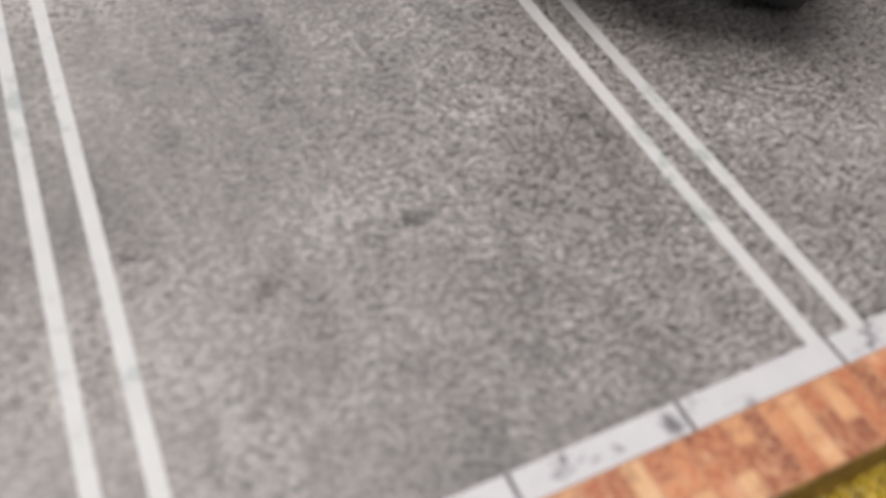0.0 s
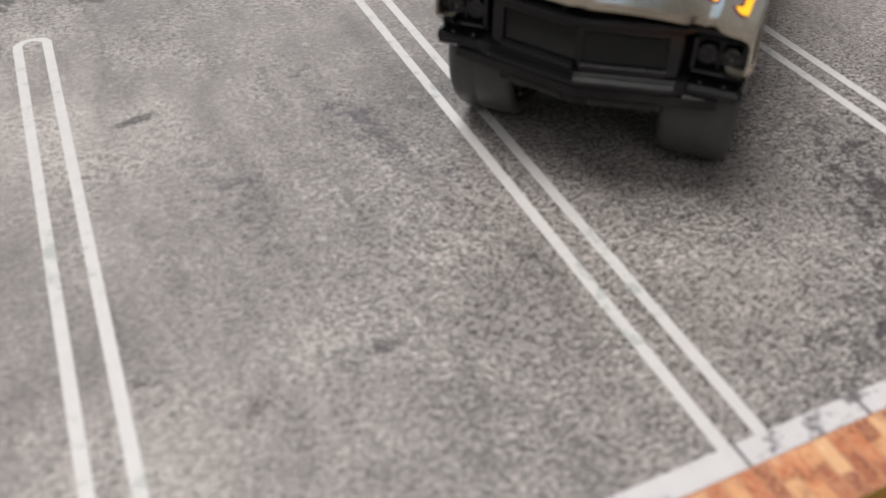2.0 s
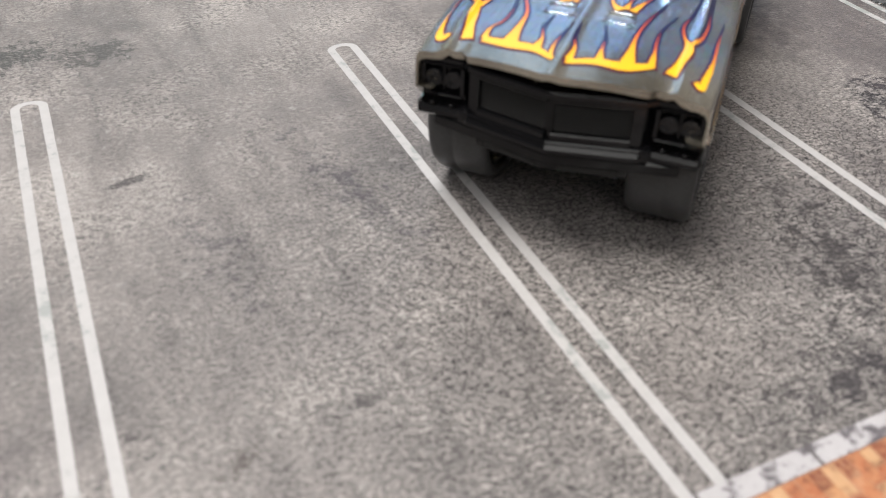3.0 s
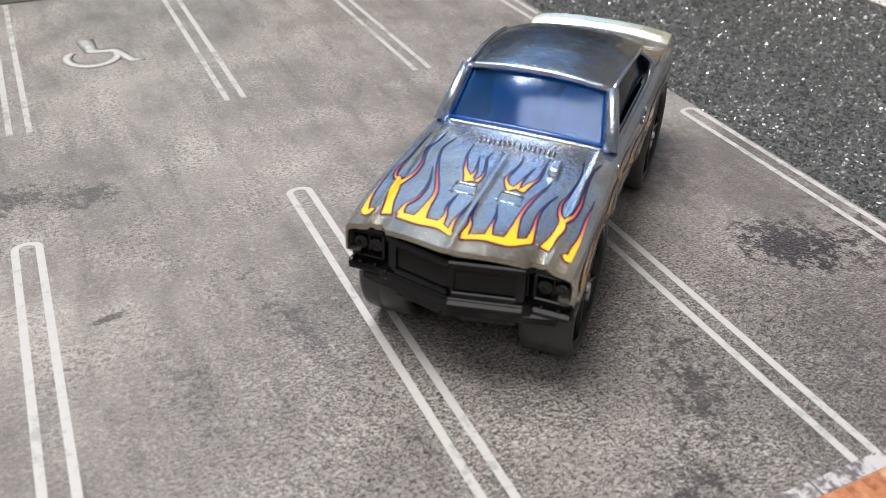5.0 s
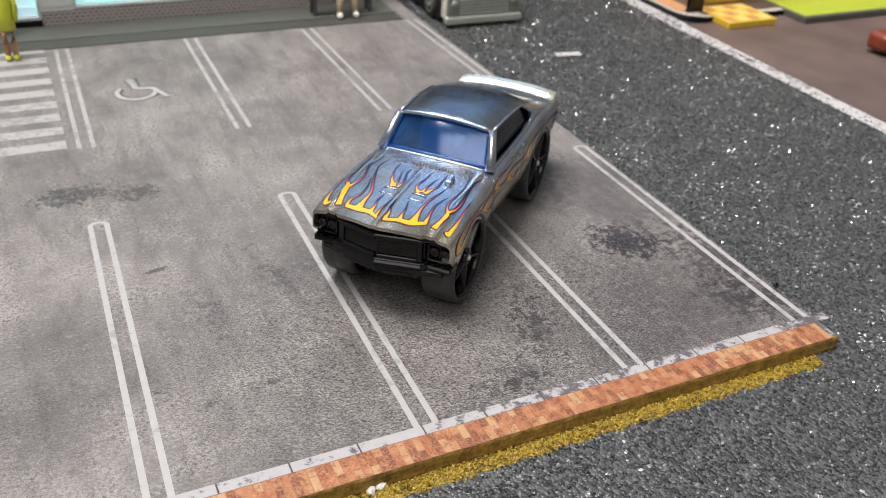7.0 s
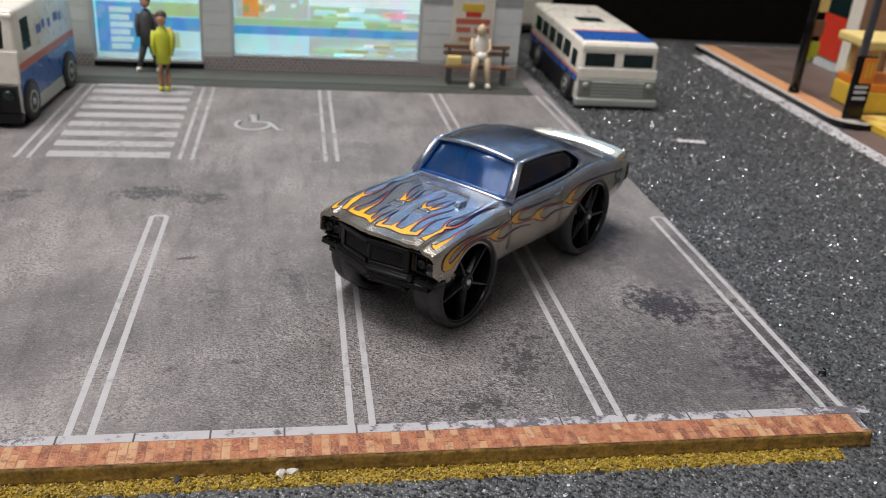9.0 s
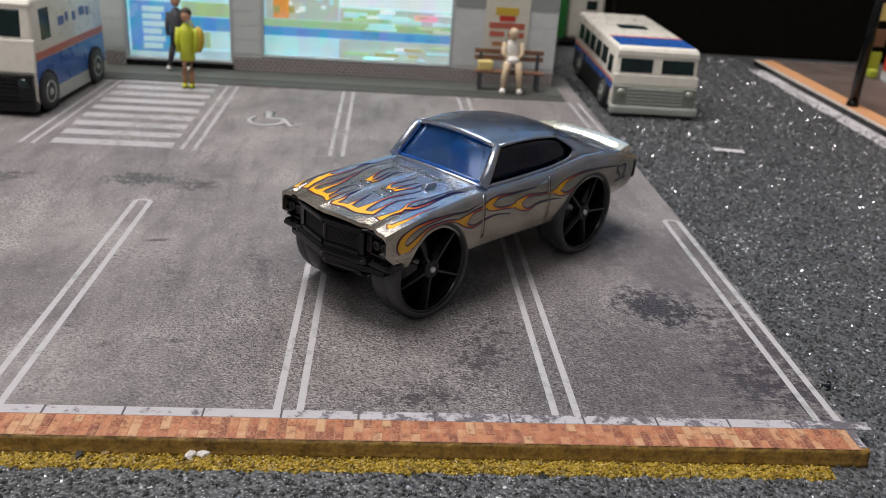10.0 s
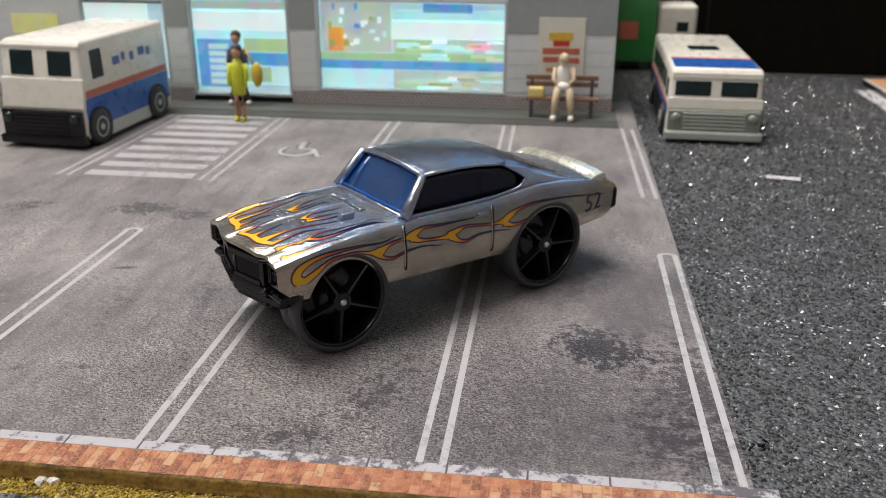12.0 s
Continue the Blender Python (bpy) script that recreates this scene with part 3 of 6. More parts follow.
for nm, b in (("wall_north", (-1700, 1700, 1900, 2000, -760, 2000)), ("wall_south", (-1700, 1700, -1600, -1500, -760, 2000)),
              ("wall_west", (-1700, -1600, -1500, 1900, -760, 2000)), ("wall_east", (1600, 1700, -1500, 1900, -760, 2000))):
    tagged(part(nm, box(bmesh.new(), *b), M_ROOM), "plain warm grey painted room wall", "wall", kind="structure")
tagged(part("ceiling", box(bmesh.new(), -1700, 1700, -1600, 2000, 2000, 2060), M_CEILING), "plain painted room ceiling", "ceiling", kind="structure")
tagged(part("floor", box(bmesh.new(), -1700, 1700, -1600, 2000, -800, -760), M_ROOM_FLOOR), "dark wooden room floor", "floor", kind="structure")
table = thing("table", "brown wooden table that carries the model street", "table")
part("tabletop", box(bmesh.new(), -700, 700, -420, 420, -34, GZ - 3, 3), M_TABLE, table)
for lx in (-660, 660):
    for ly in (-380, 380):
        part("leg", box(bmesh.new(), lx - 25, lx + 25, ly - 25, ly + 25, -760, -34, 3), M_TABLE, table)

# ---------------------------------------------------------------- the road
road = part("road", box(bmesh.new(), -600, 600, -400, 400, GZ - 3, GZ), M_ASPHALT)
tagged(road, "black mineral-grit model road with pale glinting grains", "road", kind="structure")

# loose relief of the grit beside the board
rng = random.Random(5)


def grains(name, count, x0, x1, y0, y1, size, mat, label, keep=None):
    vs, fs = [], []
    for _ in range(count):
        x, y = rng.uniform(x0, x1), rng.uniform(y0, y1)
        if keep and not keep(x, y):
            continue
        s = size * rng.uniform(0.5, 1.3)
        h = s * rng.uniform(0.5, 0.95)
        k, a0 = len(vs), rng.uniform(0, 6.3)
        for i in range(4):
            a = a0 + i * 1.571 + rng.uniform(-0.4, 0.4)
            vs.append((x + s * math.cos(a), y + s * math.sin(a), GZ - 0.05))
        for i in range(3):
            a = a0 + 0.6 + i * 2.1 + rng.uniform(-0.4, 0.4)
            vs.append((x + 0.55 * s * math.cos(a), y + 0.55 * s * math.sin(a), GZ + h * rng.uniform(0.7, 1.1)))
        for t in ((0, 1, 4), (1, 5, 4), (1, 2, 5), (2, 6, 5), (2, 3, 6), (3, 4, 6), (3, 0, 4), (4, 5, 6)):
            fs.append(tuple(k + i for i in t))
    me = bpy.data.meshes.new(name)
    me.from_pydata([(x * MM, y * MM, z * MM) for x, y, z in vs], [], fs)
    me.materials.append(mat)
    ob = new(name, me)
    return tagged(ob, label, "grit", kind="stuff")


def off_board(x, y):
    return x > 42.0 or y < -7.2


def near_grit(x, y):
    return off_board(x, y) and not (x < 37 and -10.6 < y < -7)


grains("road_grit", 34000, -120, 140, -34, 120, 0.42, M_GRAIN, "dark grey mineral grains of the model road", near_grit)
grains("far_road_grit", 9000, 43, 138, 120, 300, 0.55, M_GRAIN, "dark grey mineral grains of the model road", off_board)
grains("quartz_grit", 4600, -120, 150, -34, 140, 0.36, M_SPARK, "pale glinting grains in the road grit", near_grit)
grains("far_quartz_grit", 900, 43, 138, 140, 300, 0.42, M_SPARK, "pale glinting grains in the road grit", off_board)


def on_stripe(x, y):
    return -10.0 + 0.25 * math.sin(x * 0.9) + rng.uniform(-0.4, 0.4) < y < -7.0 and x < 36 + rng.uniform(-1, 0.5)


grains("yellow_grit", 9000, -150, 37, -10.6, -6.8, 0.40, M_YELLOW_GRIT, "mustard yellow painted grains of the kerb line", on_stripe)

bm = bmesh.new()
edge = [(x, -10.0 + 0.22 * math.sin(x * 0.83) + 0.15 * math.sin(x * 2.3)) for x in range(-170, 37)]
sheet(bm, [(36.4, -7.2, GZ - 0.5), (-170, -6.9, GZ - 0.5)] + [(x, y, GZ - 0.5) for x, y in edge], 0.55)
tagged(part("kerb_line", bm, M_YELLOW_GRIT), "mustard yellow line painted on the grit beside the kerb", "road marking", kind="structure")


def flat_strip(name, pts, width, z, mat, label, cat="road marking"):
    """A painted line along points."""
    bm = bmesh.new()
    a, b = [], []
    for i, p in enumerate(pts):
        q0, q1 = Vector(pts[max(i - 1, 0)]), Vector(pts[min(i + 1, len(pts) - 1)])
        d = (q1 - q0).normalized()
        nrm = Vector((-d.y, d.x)) * width / 2
        a.append((p[0] + nrm.x, p[1] + nrm.y, z))
        b.append((p[0] - nrm.x, p[1] - nrm.y, z))
    sheet(bm, a + b[::-1], 0.06)
    return tagged(part(name, bm, mat), label, cat, kind="structure")


flat_strip("edge_line", [(137.2, 272.5 - 9 * k) for k in range(26)], 7.0, GZ + 0.16, M_ROADLINE, "long white edge line painted on the model road")
flat_strip("centre_dash", [(73.4, 145.8), (82.4, 144.2)], 3.2, GZ + 0.3, M_ROADLINE, "short white dash painted on the model road")

# ---------------------------------------------------------------- the parking board
XR, YB, YF = 41.7, 186.0, -6.9
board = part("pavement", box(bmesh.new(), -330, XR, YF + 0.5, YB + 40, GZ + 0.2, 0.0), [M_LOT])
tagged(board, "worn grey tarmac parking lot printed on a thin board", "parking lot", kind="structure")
bm = bmesh.new()
ring = []
for i in range(540):
    x = XR + 0.15 - 0.5 * i
    wob = [0.17 * noise.noise(Vector((x * 0.45, k * 3.1, 1.0))) + 0.09 * noise.noise(Vector((x * 1.9, k * 5.3, 4.0))) for k in range(6)]
    prof = ((YF + 0.5, -0.02), (YF + 0.04 + 0.4 * wob[0], -0.05 + wob[1]), (YF - 0.12 + wob[2], -0.7), (YF - 0.2 + wob[3], -1.5), (YF - 0.35 + wob[4], -2.1), (YF - 0.55 + wob[5], GZ + 0.02), (YF + 0.5, GZ + 0.02))
    ring.append([bm.verts.new((x, y, z)) for y, z in prof])
for a, b in zip(ring, ring[1:]):
    for k in range(7):
        bm.faces.new((a[k], a[(k + 1) % 7], b[(k + 1) % 7], b[k])).smooth = True
bm.faces.new(ring[0])
bm.faces.new(list(reversed(ring[-1])))
part("board_edge", bm, M_EDGE, board, "rough olive yellow painted cut edge of the board")
bm = bmesh.new()
box(bm, XR - 0.25, XR + 0.1, YF + 0.7, YB, GZ + 0.25, -0.05, 0.1)
part("side_edge", bm, M_STEP, board, "grey cut side of the board")


def u_line(x, x_far, y0, y1, closed_at, mat):
    """Two parallel stripes joined by a rounded end; they lean a little from x to x_far."""
    bm = bmesh.new()

    def lean():
        for v in bm.verts:
            v.co.x += (x_far - x) * (v.co.y - y0) / (y1 - y0)

    c, w = 1.6, 1.05
    up = 1 if closed_at == y1 else -1
    if closed_at is None:
        for s in (-c, c):
            box(bm, x + s - w / 2, x + s + w / 2, y0, y1, -0.02, 0.03)
        lean()
        return part("parking_line", bm, mat, board)
    outer, inner = [], []
    yc = closed_at - up * (c + w / 2) * 0.75
    start = y0 if up > 0 else y1
    for k in range(13):
        a = math.pi * k / 12
        outer.append((x - (c + w / 2) * math.cos(a), yc + up * (c + w / 2) * 0.75 * math.sin(a)))
        inner.append((x - (c - w / 2) * math.cos(a), yc + up * (c - w / 2) * 0.75 * math.sin(a)))
    lo = [(x - c - w / 2, start)] + outer + [(x + c + w / 2, start)]
    li = [(x - c + w / 2, start)] + inner + [(x + c - w / 2, start)]
    vo = [bm.verts.new((px, py, 0.03)) for px, py in lo]
    vi = [bm.verts.new((px, py, 0.03)) for px, py in li]
    for i in range(len(lo) - 1):
        bm.faces.new((vo[i], vo[i + 1], vi[i + 1], vi[i]))
    r = bmesh.ops.extrude_face_region(bm, geom=bm.faces[:])
    for g in r["geom"]:
        if isinstance(g, bmesh.types.BMVert):
            g.co.z = -0.02
    lean()
    return part("parking_line", bm, mat, board)


for lx, far in ((-118.6, -117.0), (-79.5, -78.2), (-39.15, -38.4), (0.15, 0.2), (38.9, 39.2)):
    u_line(lx, far, -0.2, 79.0, 79.0, M_LINE)
for lx, far in ((-116.5, -113.6), (-76.4, -75.9), (-38.6, -38.1), (0.3, 0.0), (39.0, 37.9)):
    u_line(lx, far, 115.0, 185.3, None, M_FADED)
for k in range(9):
    y = 116.0 + k * 8.45
    part("crossing_stripe", box(bmesh.new(), -111.0, -80.6, y, y + 4.4, -0.02, 0.03), M_FADED, board)

# faded symbol in the bay: a wheel ring with a seat bar and a foot bar
bm = bmesh.new()
ring = [(Vector((-60.2 + 5.0 * math.cos(a), 146.0 + 5.0 * math.sin(a), 0.02))) for a in (math.pi * (0.75 + 1.45 * i / 16) for i in range(17))]
tube(bm, ring, [1.15] * 17, 4)
tube(bm, [(-60.6, 156.0, 0.02), (-60.0, 149.0, 0.02), (-55.5, 148.0, 0.02), (-53.0, 141.5, 0.02), (-50.5, 141.5, 0.02)], [2.0, 1.6, 1.4, 1.2, 1.0], 4)
for v in bm.verts:
    v.co.z = max(-0.02, min(0.03, v.co.z))
part("wheelchair_symbol", bm, M_LINE, board, "faded white bay symbol")

# kerb: white coping stones with dark joints, then a band of bricks
part("coping_bed", box(bmesh.new(), -330, XR - 0.3, -2.1, -0.15, -0.02, 0.012), M_JOINT, board)
part("brick_bed", box(bmesh.new(), -330, XR - 0.9, YF + 0.02, -2.1, -0.02, 0.012), M_MORTAR, board)

# ---------------------------------------------------------------- the shop
shop = thing("shop_building", "grey tiled model convenience shop with lit windows", "shop")
WY = 207.0
SX0, SX1 = -260.0, 33.9
DX0, DX1, WX0, WX1 = -115.8, -79.2, -69.5, -2.8
LX0, LX1 = -156.5, -124.0
for a, b, z0, z1 in ((SX0, LX0, 5.0, 62), (LX0, LX1, 36, 62), (LX0, LX1, 5.0, 7), (LX1, DX0, 5.0, 62), (DX0, DX1, 37, 62), (DX1, WX0, 5.0, 62), (WX0, WX1, 37, 62), (WX1, SX1, 5.0, 62)):
    part("wall", box(bmesh.new(), a, b, WY, WY + 4, z0, z1), M_WALL, shop)
bm = bmesh.new()
box(bm, SX1 - 4, SX1, WY + 4, 318, 0.0, 62)
part("side_wall", bm, M_WALL, shop)
part("roof", box(bmesh.new(), SX0, SX1, WY, 318, 62, 65, 0.5), M_WALL_DARK, shop)
# darker upper cladding on the piers
for a, b in ((LX1 + 0.2, DX0 - 0.2), (DX1 + 0.2, WX0 - 0.2), (WX1 + 0.2, SX1 - 0.1)):
    part("cladding", box(bmesh.new(), a, b, WY - 0.35, WY, 26.5, 62, 0.1), M_WALL_DARK, shop)
# cladding joints
for a, b in ((LX1, DX0), (DX1, WX0), (WX1, SX1)):
    for z in (8.6, 13.4, 18.2, 23.0):
        part("wall_panel", box(bmesh.new(), a + 0.3, b - 0.3, WY - 0.22, WY, z - 2.3, z + 2.3, 0.12), M_WALL, shop)
part("plinth", box(bmesh.new(), SX0, DX0, WY - 0.3, WY + 4, 0.5, 5.0), M_TILE, shop)
part("plinth", box(bmesh.new(), DX1, SX1, WY - 0.3, WY + 4, 0.5, 5.0), M_TILE, shop)
part("step", box(bmesh.new(), SX0, SX1 + 1.5, YB + 7.5, WY + 3.9, 0.0, 0.5, 0.15), M_STEP, shop, "greenish grey pavement strip before the shop")
part("gutter", box(bmesh.new(), SX0, SX1 + 1.5, YB, YB + 7.4, 0.0, 0.3, 0.1), M_GUTTER, shop, "dark printed gutter along the pavement strip")
part("threshold", box(bmesh.new(), DX0, DX1, WY - 0.8, WY + 3.5, 0.5, 2.4, 0.2), M_BLACK, shop)


def backlit(x0, x1, z0, z1, mat, proud=0.0, y=WY + 3.0):
    part("display_panel", box(bmesh.new(), x0, x1, y - proud - 0.3, y - proud, z0, z1), mat, shop)


def window_frame(x0, x1, z0, z1, name, bars=()):
    w = part(name, box(bmesh.new(), x0 + 0.9, x1 - 0.9, WY + 1.0, WY + 1.25, z0 + 0.9, z1 - 0.9), M_PANE, shop)
    w.visible_shadow = False
    for a, b, c, d in ((x0, x1, z0, z0 + 0.9), (x0, x1, z1 - 0.9, z1), (x0, x0 + 0.9, z0 + 0.9, z1 - 0.9), (x1 - 0.9, x1, z0 + 0.9, z1 - 0.9)):
        part("frame_bar", box(bmesh.new(), a, b, WY - 0.3, WY + 2.2, c, d, 0.12), M_ALU, w)
    for bx in bars:
        part("frame_bar", box(bmesh.new(), bx - 0.4, bx + 0.4, WY - 0.2, WY + 2.0, z0 + 0.9, z1 - 0.9, 0.1), M_ALU, w)
    return w


mp, n_, l_, b_ = nodes_of("clear_pane")
b_.inputs["Transmission Weight"].default_value = 1.0
b_.inputs["Roughness"].default_value = 0.02
b_.inputs["IOR"].default_value = 1.1
M_PANE = mp
window_frame(WX0, WX1, 5.2, 37, "shop_window")
window_frame(DX0, DX1, 2.4, 37, "shop_door")
window_frame(LX0, LX1, 7, 36, "shop_window")
# what shines through the big window
backlit(WX0, WX1, 5.2, 37, G_PALE)
backlit(-69.1, -42.6, 5.4, 12.7, G_CYAN, 0.4)
backlit(-42.6, -3.3, 5.4, 12.7, G_MIX, 0.4)
backlit(-69.1, -3.3, 12.9, 15.9, G_BLUE, 0.6)
backlit(-69.1, -3.3, 16.0, 18.5, G_GREEN, 0.5)
backlit(-42.6, -3.3, 18.6, 23.5, G_MIX, 0.5)
backlit(-41.5, -25.6, 19.1, 23.1, G_GREEN, 0.8)
backlit(-16.5, -8.5, 20.4, 22.2, G_PINK, 0.8)
backlit(-42.6, -3.3, 23.9, 29.6, G_WHITE, 0.9)
backlit(-68.0, -43.1, 18.7, 36.1, G_MIX, 0.5)
backlit(-65.4, -60.1, 18.9, 27.1, G_ORANGE, 1.0)
backlit(-42.6, -3.3, 30.1, 33.1, G_CYAN, 0.5)
backlit(-31.9, -14.9, 32.6, 35.6, G_BLUE, 0.7)
for k in range(40):
    x = -42 + rng.uniform(0, 35)
    z = rng.choice((6.4, 7.6, 8.8, 9.9, 11.1, 16.6, 17.6, 19.3, 20.4, 21.4, 22.4))
    backlit(x, min(x + rng.uniform(3.0, 11.0), -3.4), z, z + rng.uniform(0.5, 1.1), rng.choice((G_YELLOW, G_MIX, G_CYAN, G_GREEN, G_WHITE, G_CYAN)), 1.0 + 0.02 * k)
for k in range(20):
    x, z = -67 + rng.uniform(0, 22), 19.1 + rng.uniform(0, 15)
    backlit(x, x + rng.uniform(0.8, 2.2), z, z + rng.uniform(0.8, 2.5), rng.choice((G_YELLOW, G_BLUE, G_CYAN, G_GREEN, G_WHITE, G_WHITE)), 0.7 + 0.02 * k)
# behind the door
backlit(DX0, DX1, 0.7, 36.1, G_CYAN)
backlit(-114.8, -79.7, 2.6, 6.2, G_PALE, 0.4)
backlit(-114.2, -98.8, 5.1, 22.1, G_BLUE, 0.5)
for k, z in enumerate((6.1, 8.6, 11.1, 13.6, 16.1, 18.6)):
    backlit(-110.0, -103.6 + (k % 2), z, z + 1.8, G_PALE, 0.8)
backlit(-96.7, -80.3, 13.1, 17.6, G_BLUE, 0.5)
backlit(-96.7, -80.3, 17.9, 22.6, G_GREEN, 0.5)
backlit(-96.7, -87.2, 7.1, 12.6, G_GREEN, 0.6)
backlit(-114.8, -79.7, 25.4, 32.0, G_WHITE, 0.8)
backlit(-114.8, -79.7, 32.6, 35.4, G_MIX, 0.6)
# the left window
backlit(LX0, LX1, 7.1, 34.1, G_PALE)
backlit(-156.2, -131.8, 10.1, 34.1, G_WHITE, 0.5)
backlit(-182.7, -164.7, 23.1, 30.1, G_YELLOW, 0.0, WY - 0.2)
lp = part("light_strip", box(bmesh.new(), WX0, WX1, WY + 1.4, WY + 2.2, 36.0, 36.8), G_WHITE, shop)

poster = part("poster", box(bmesh.new(), 8.0, 23.6, WY - 0.7, WY - 0.36, 12, 32, 0.1), M_POSTER)
tagged(poster, "cream poster with red and yellow blocks on the shop wall", "poster")
for x0, x1, z0, z1, mt in ((11.5, 19.5, 24.6, 27.2, M_YELLOW), (13, 18.5, 22.6, 24.4, M_RED), (9.5, 22, 20.0, 22.0, M_VAN_RED), (9.8, 15, 17.2, 19, M_VAN_RED), (16.5, 22, 17, 18.8, M_VAN_RED), (11, 20, 14, 15.4, M_ORANGE)):
    part("print_bar", box(bmesh.new(), x0, x1, WY - 0.85, WY - 0.7, z0, z1), mt, poster)

# bench
bench = thing("bench", "small brown slatted bench on the shop step", "bench", mm_pose(16.6, 197.6, 0.5))
for z, y in ((6.0, -2.0), (6.0, -0.4), (6.0, 1.2)):
    part("slat", box(bmesh.new(), -12, 12, y - 0.6, y + 0.6, z, z + 0.7, 0.15), M_WOOD, bench)
for z in (9.8, 12.0):
    part("slat", box(bmesh.new(), -12, 12, 1.7, 2.4, z, z + 1.6, 0.15), M_WOOD, bench)
for x in (-10, 10):
    bm = bmesh.new()
    box(bm, x - 0.6, x + 0.6, -2.4, -1.6, 0, 6.0, 0.1)
    box(bm, x - 0.6, x + 0.6, 1.5, 2.0, 0, 12.5, 0.1)
    part("leg", bm, M_GREYCLOTH, bench)
bag = part("bag", box(bmesh.new(), 5.6, 10.8, 195.4, 198.6, 7.2, 10.6, 0.6), M_PALE_YELLOW)
tagged(bag, "small ochre bag on the bench", "bag")

# seated figure, one plain mesh
bm = bmesh.new()
ball(bm, (17.0, 196.2, 14.0), (2.9, 1.8, 4.6), 0)
ball(bm, (17.0, 195.8, 20.2), (1.7, 1.8, 2.1), 2)
for s in (-1, 1):
    tube(bm, [(17.0 + s * 1.4, 196.2, 10.2), (17.0 + s * 2.0, 192.6, 10.2), (17.0 + s * 2.6, 192.2, 5.4), (17.0 + s * 2.8, 192.1, 1.5)], [1.7, 1.5, 1.1, 0.8], 8, 2)
    ball(bm, (17.0 + s * 2.9, 191.4, 1.3), (1.1, 1.7, 1.2), 0)
    tube(bm, [(17.0 + s * 2.7, 196.2, 17.0), (17.0 + s * 3.4, 194.8, 13.5), (17.0 + s * 1.2, 193.2, 11.8)], [0.9, 0.8, 0.7], 8, 2)
ball(bm, (17.0, 193.2, 11.6), (2.4, 1.6, 1.5), 0)
tagged(part("seated_figurine", bm, [M_WHITEFIG, M_SKIN, M_BEIGE]), "beige and white toy figurine seated on the bench", "figurine")


def standing(name, x, y, h, cloth, legs, hair, shoe, label, z=0.0, stance=1.0, bag=None):
    bm = bmesh.new()
    k = h / 26.0
    tube(bm, [(x, y, z + 9 * k), (x, y, z + 13 * k), (x, y, z + 18 * k), (x, y, z + 20.6 * k)], [2.4 * k, 2.2 * k, 2.5 * k, 1.0 * k], 12, 0)
    for s in (-1, 1):
        tube(bm, [(x + s * 1.0, y, z + 9.5 * k), (x + s * (0.6 + 0.5 * stance), y - 0.3, z + 5 * k), (x + s * stance, y, z + 1.0 * k)], [1.3 * k, 1.0 * k, 0.75 * k], 8, 1)
        ball(bm, (x + s * (stance + 0.1), y - 0.7, z + 0.75 * k), (0.95 * k, 1.7 * k, 0.8 * k), 3)
        tube(bm, [(x + s * 2.4 * k, y, z + 19 * k), (x + s * 3.0 * k, y - 0.4, z + 15 * k), (x + s * 2.6 * k, y - 1.2, z + 11.5 * k)], [0.95 * k, 0.8 * k, 0.6 * k], 8, 0)
    if bag:
        ball(bm, bag, (2.0, 1.5, 4.5), 5)
        tube(bm, [(bag[0] - 1.0, bag[1], bag[2] + 3.5), (x + 2.6 * k, y, z + 19.5 * k)], [0.4, 0.4], 6, 5)
    ball(bm, (x, y, z + 22.8 * k), (1.6 * k, 1.7 * k, 2.0 * k), 4)
    ball(bm, (x, y + 0.4, z + 23.7 * k), (1.8 * k, 1.8 * k, 1.8 * k), 2)
    return tagged(part(name, bm, [cloth, legs, hair, shoe, M_SKIN, M_YELLOW]), label, "figurine")


standing("standing_figurine", -89.2, 180.3, 25.8, M_FIG_LIME, M_SKIN, M_HAIR, M_FIG_LIME, "toy figurine in yellow-green clothes by the crossing")
standing("standing_figurine", -97.0, 202.0, 26.5, M_GREYCLOTH, M_GREYCLOTH, M_HAIR, M_WHITEFIG, "dark grey toy figurine with a yellow bag by the door", 0.5, 3.2, (-89.6, 200.4, 11.5))

# ---------------------------------------------------------------- the toy car (own axes: x ahead, y to its left, z up)
WHEEL_X, WHEEL_Z, WHEEL_R, ARCH_R = 21.9, 8.8, 8.8, 7.5
HALF = ((-41.5, 11.2), (-38, 12.0), (-31, 12.9), (-22, 13.3), (-8, 12.9), (6, 12.8), (14, 13.0), (22, 13.4), (30, 13.5), (34.6, 13.3))
SHOULDER = ((-41.5, 16.9), (-38, 18.3), (-33, 19.6), (-26, 20.6), (-20, 21.0), (-15, 20.6), (-9, 20.0), (0, 19.9), (9, 20.0), (18, 19.8), (26, 19.3), (31, 18.7), (34.6, 18.0))


def lerp_table(t, x):
    return float(np.interp(x, [p[0] for p in t], [p[1] for p in t]))


def half_width(x):
    return lerp_table(HALF, x)


def shoulder(x):
    return lerp_table(SHOULDER, x)


def bottom(x):
    z = lerp_table(((-41.5, 12.6), (-39, 10.8), (-31, 10.4), (-13, 9.0), (12, 9.6), (30.5, 11.4), (32.5, 12.2), (34.6, 14.2)), x)
    for wx in (-WHEEL_X, WHEEL_X):
        d = abs(x - wx)
        if d < ARCH_R:
            z = max(z, WHEEL_Z + math.sqrt(ARCH_R ** 2 - d ** 2))
    return z


def flank(x, z):
    """Half-width of the body side at a height."""
    h = half_width(x)
    if z < 14.5:
        return h - 0.95 * ((14.5 - z) / 5.0) ** 2
    return h - 0.30 * ((z - 14.5) / 5.0) ** 2


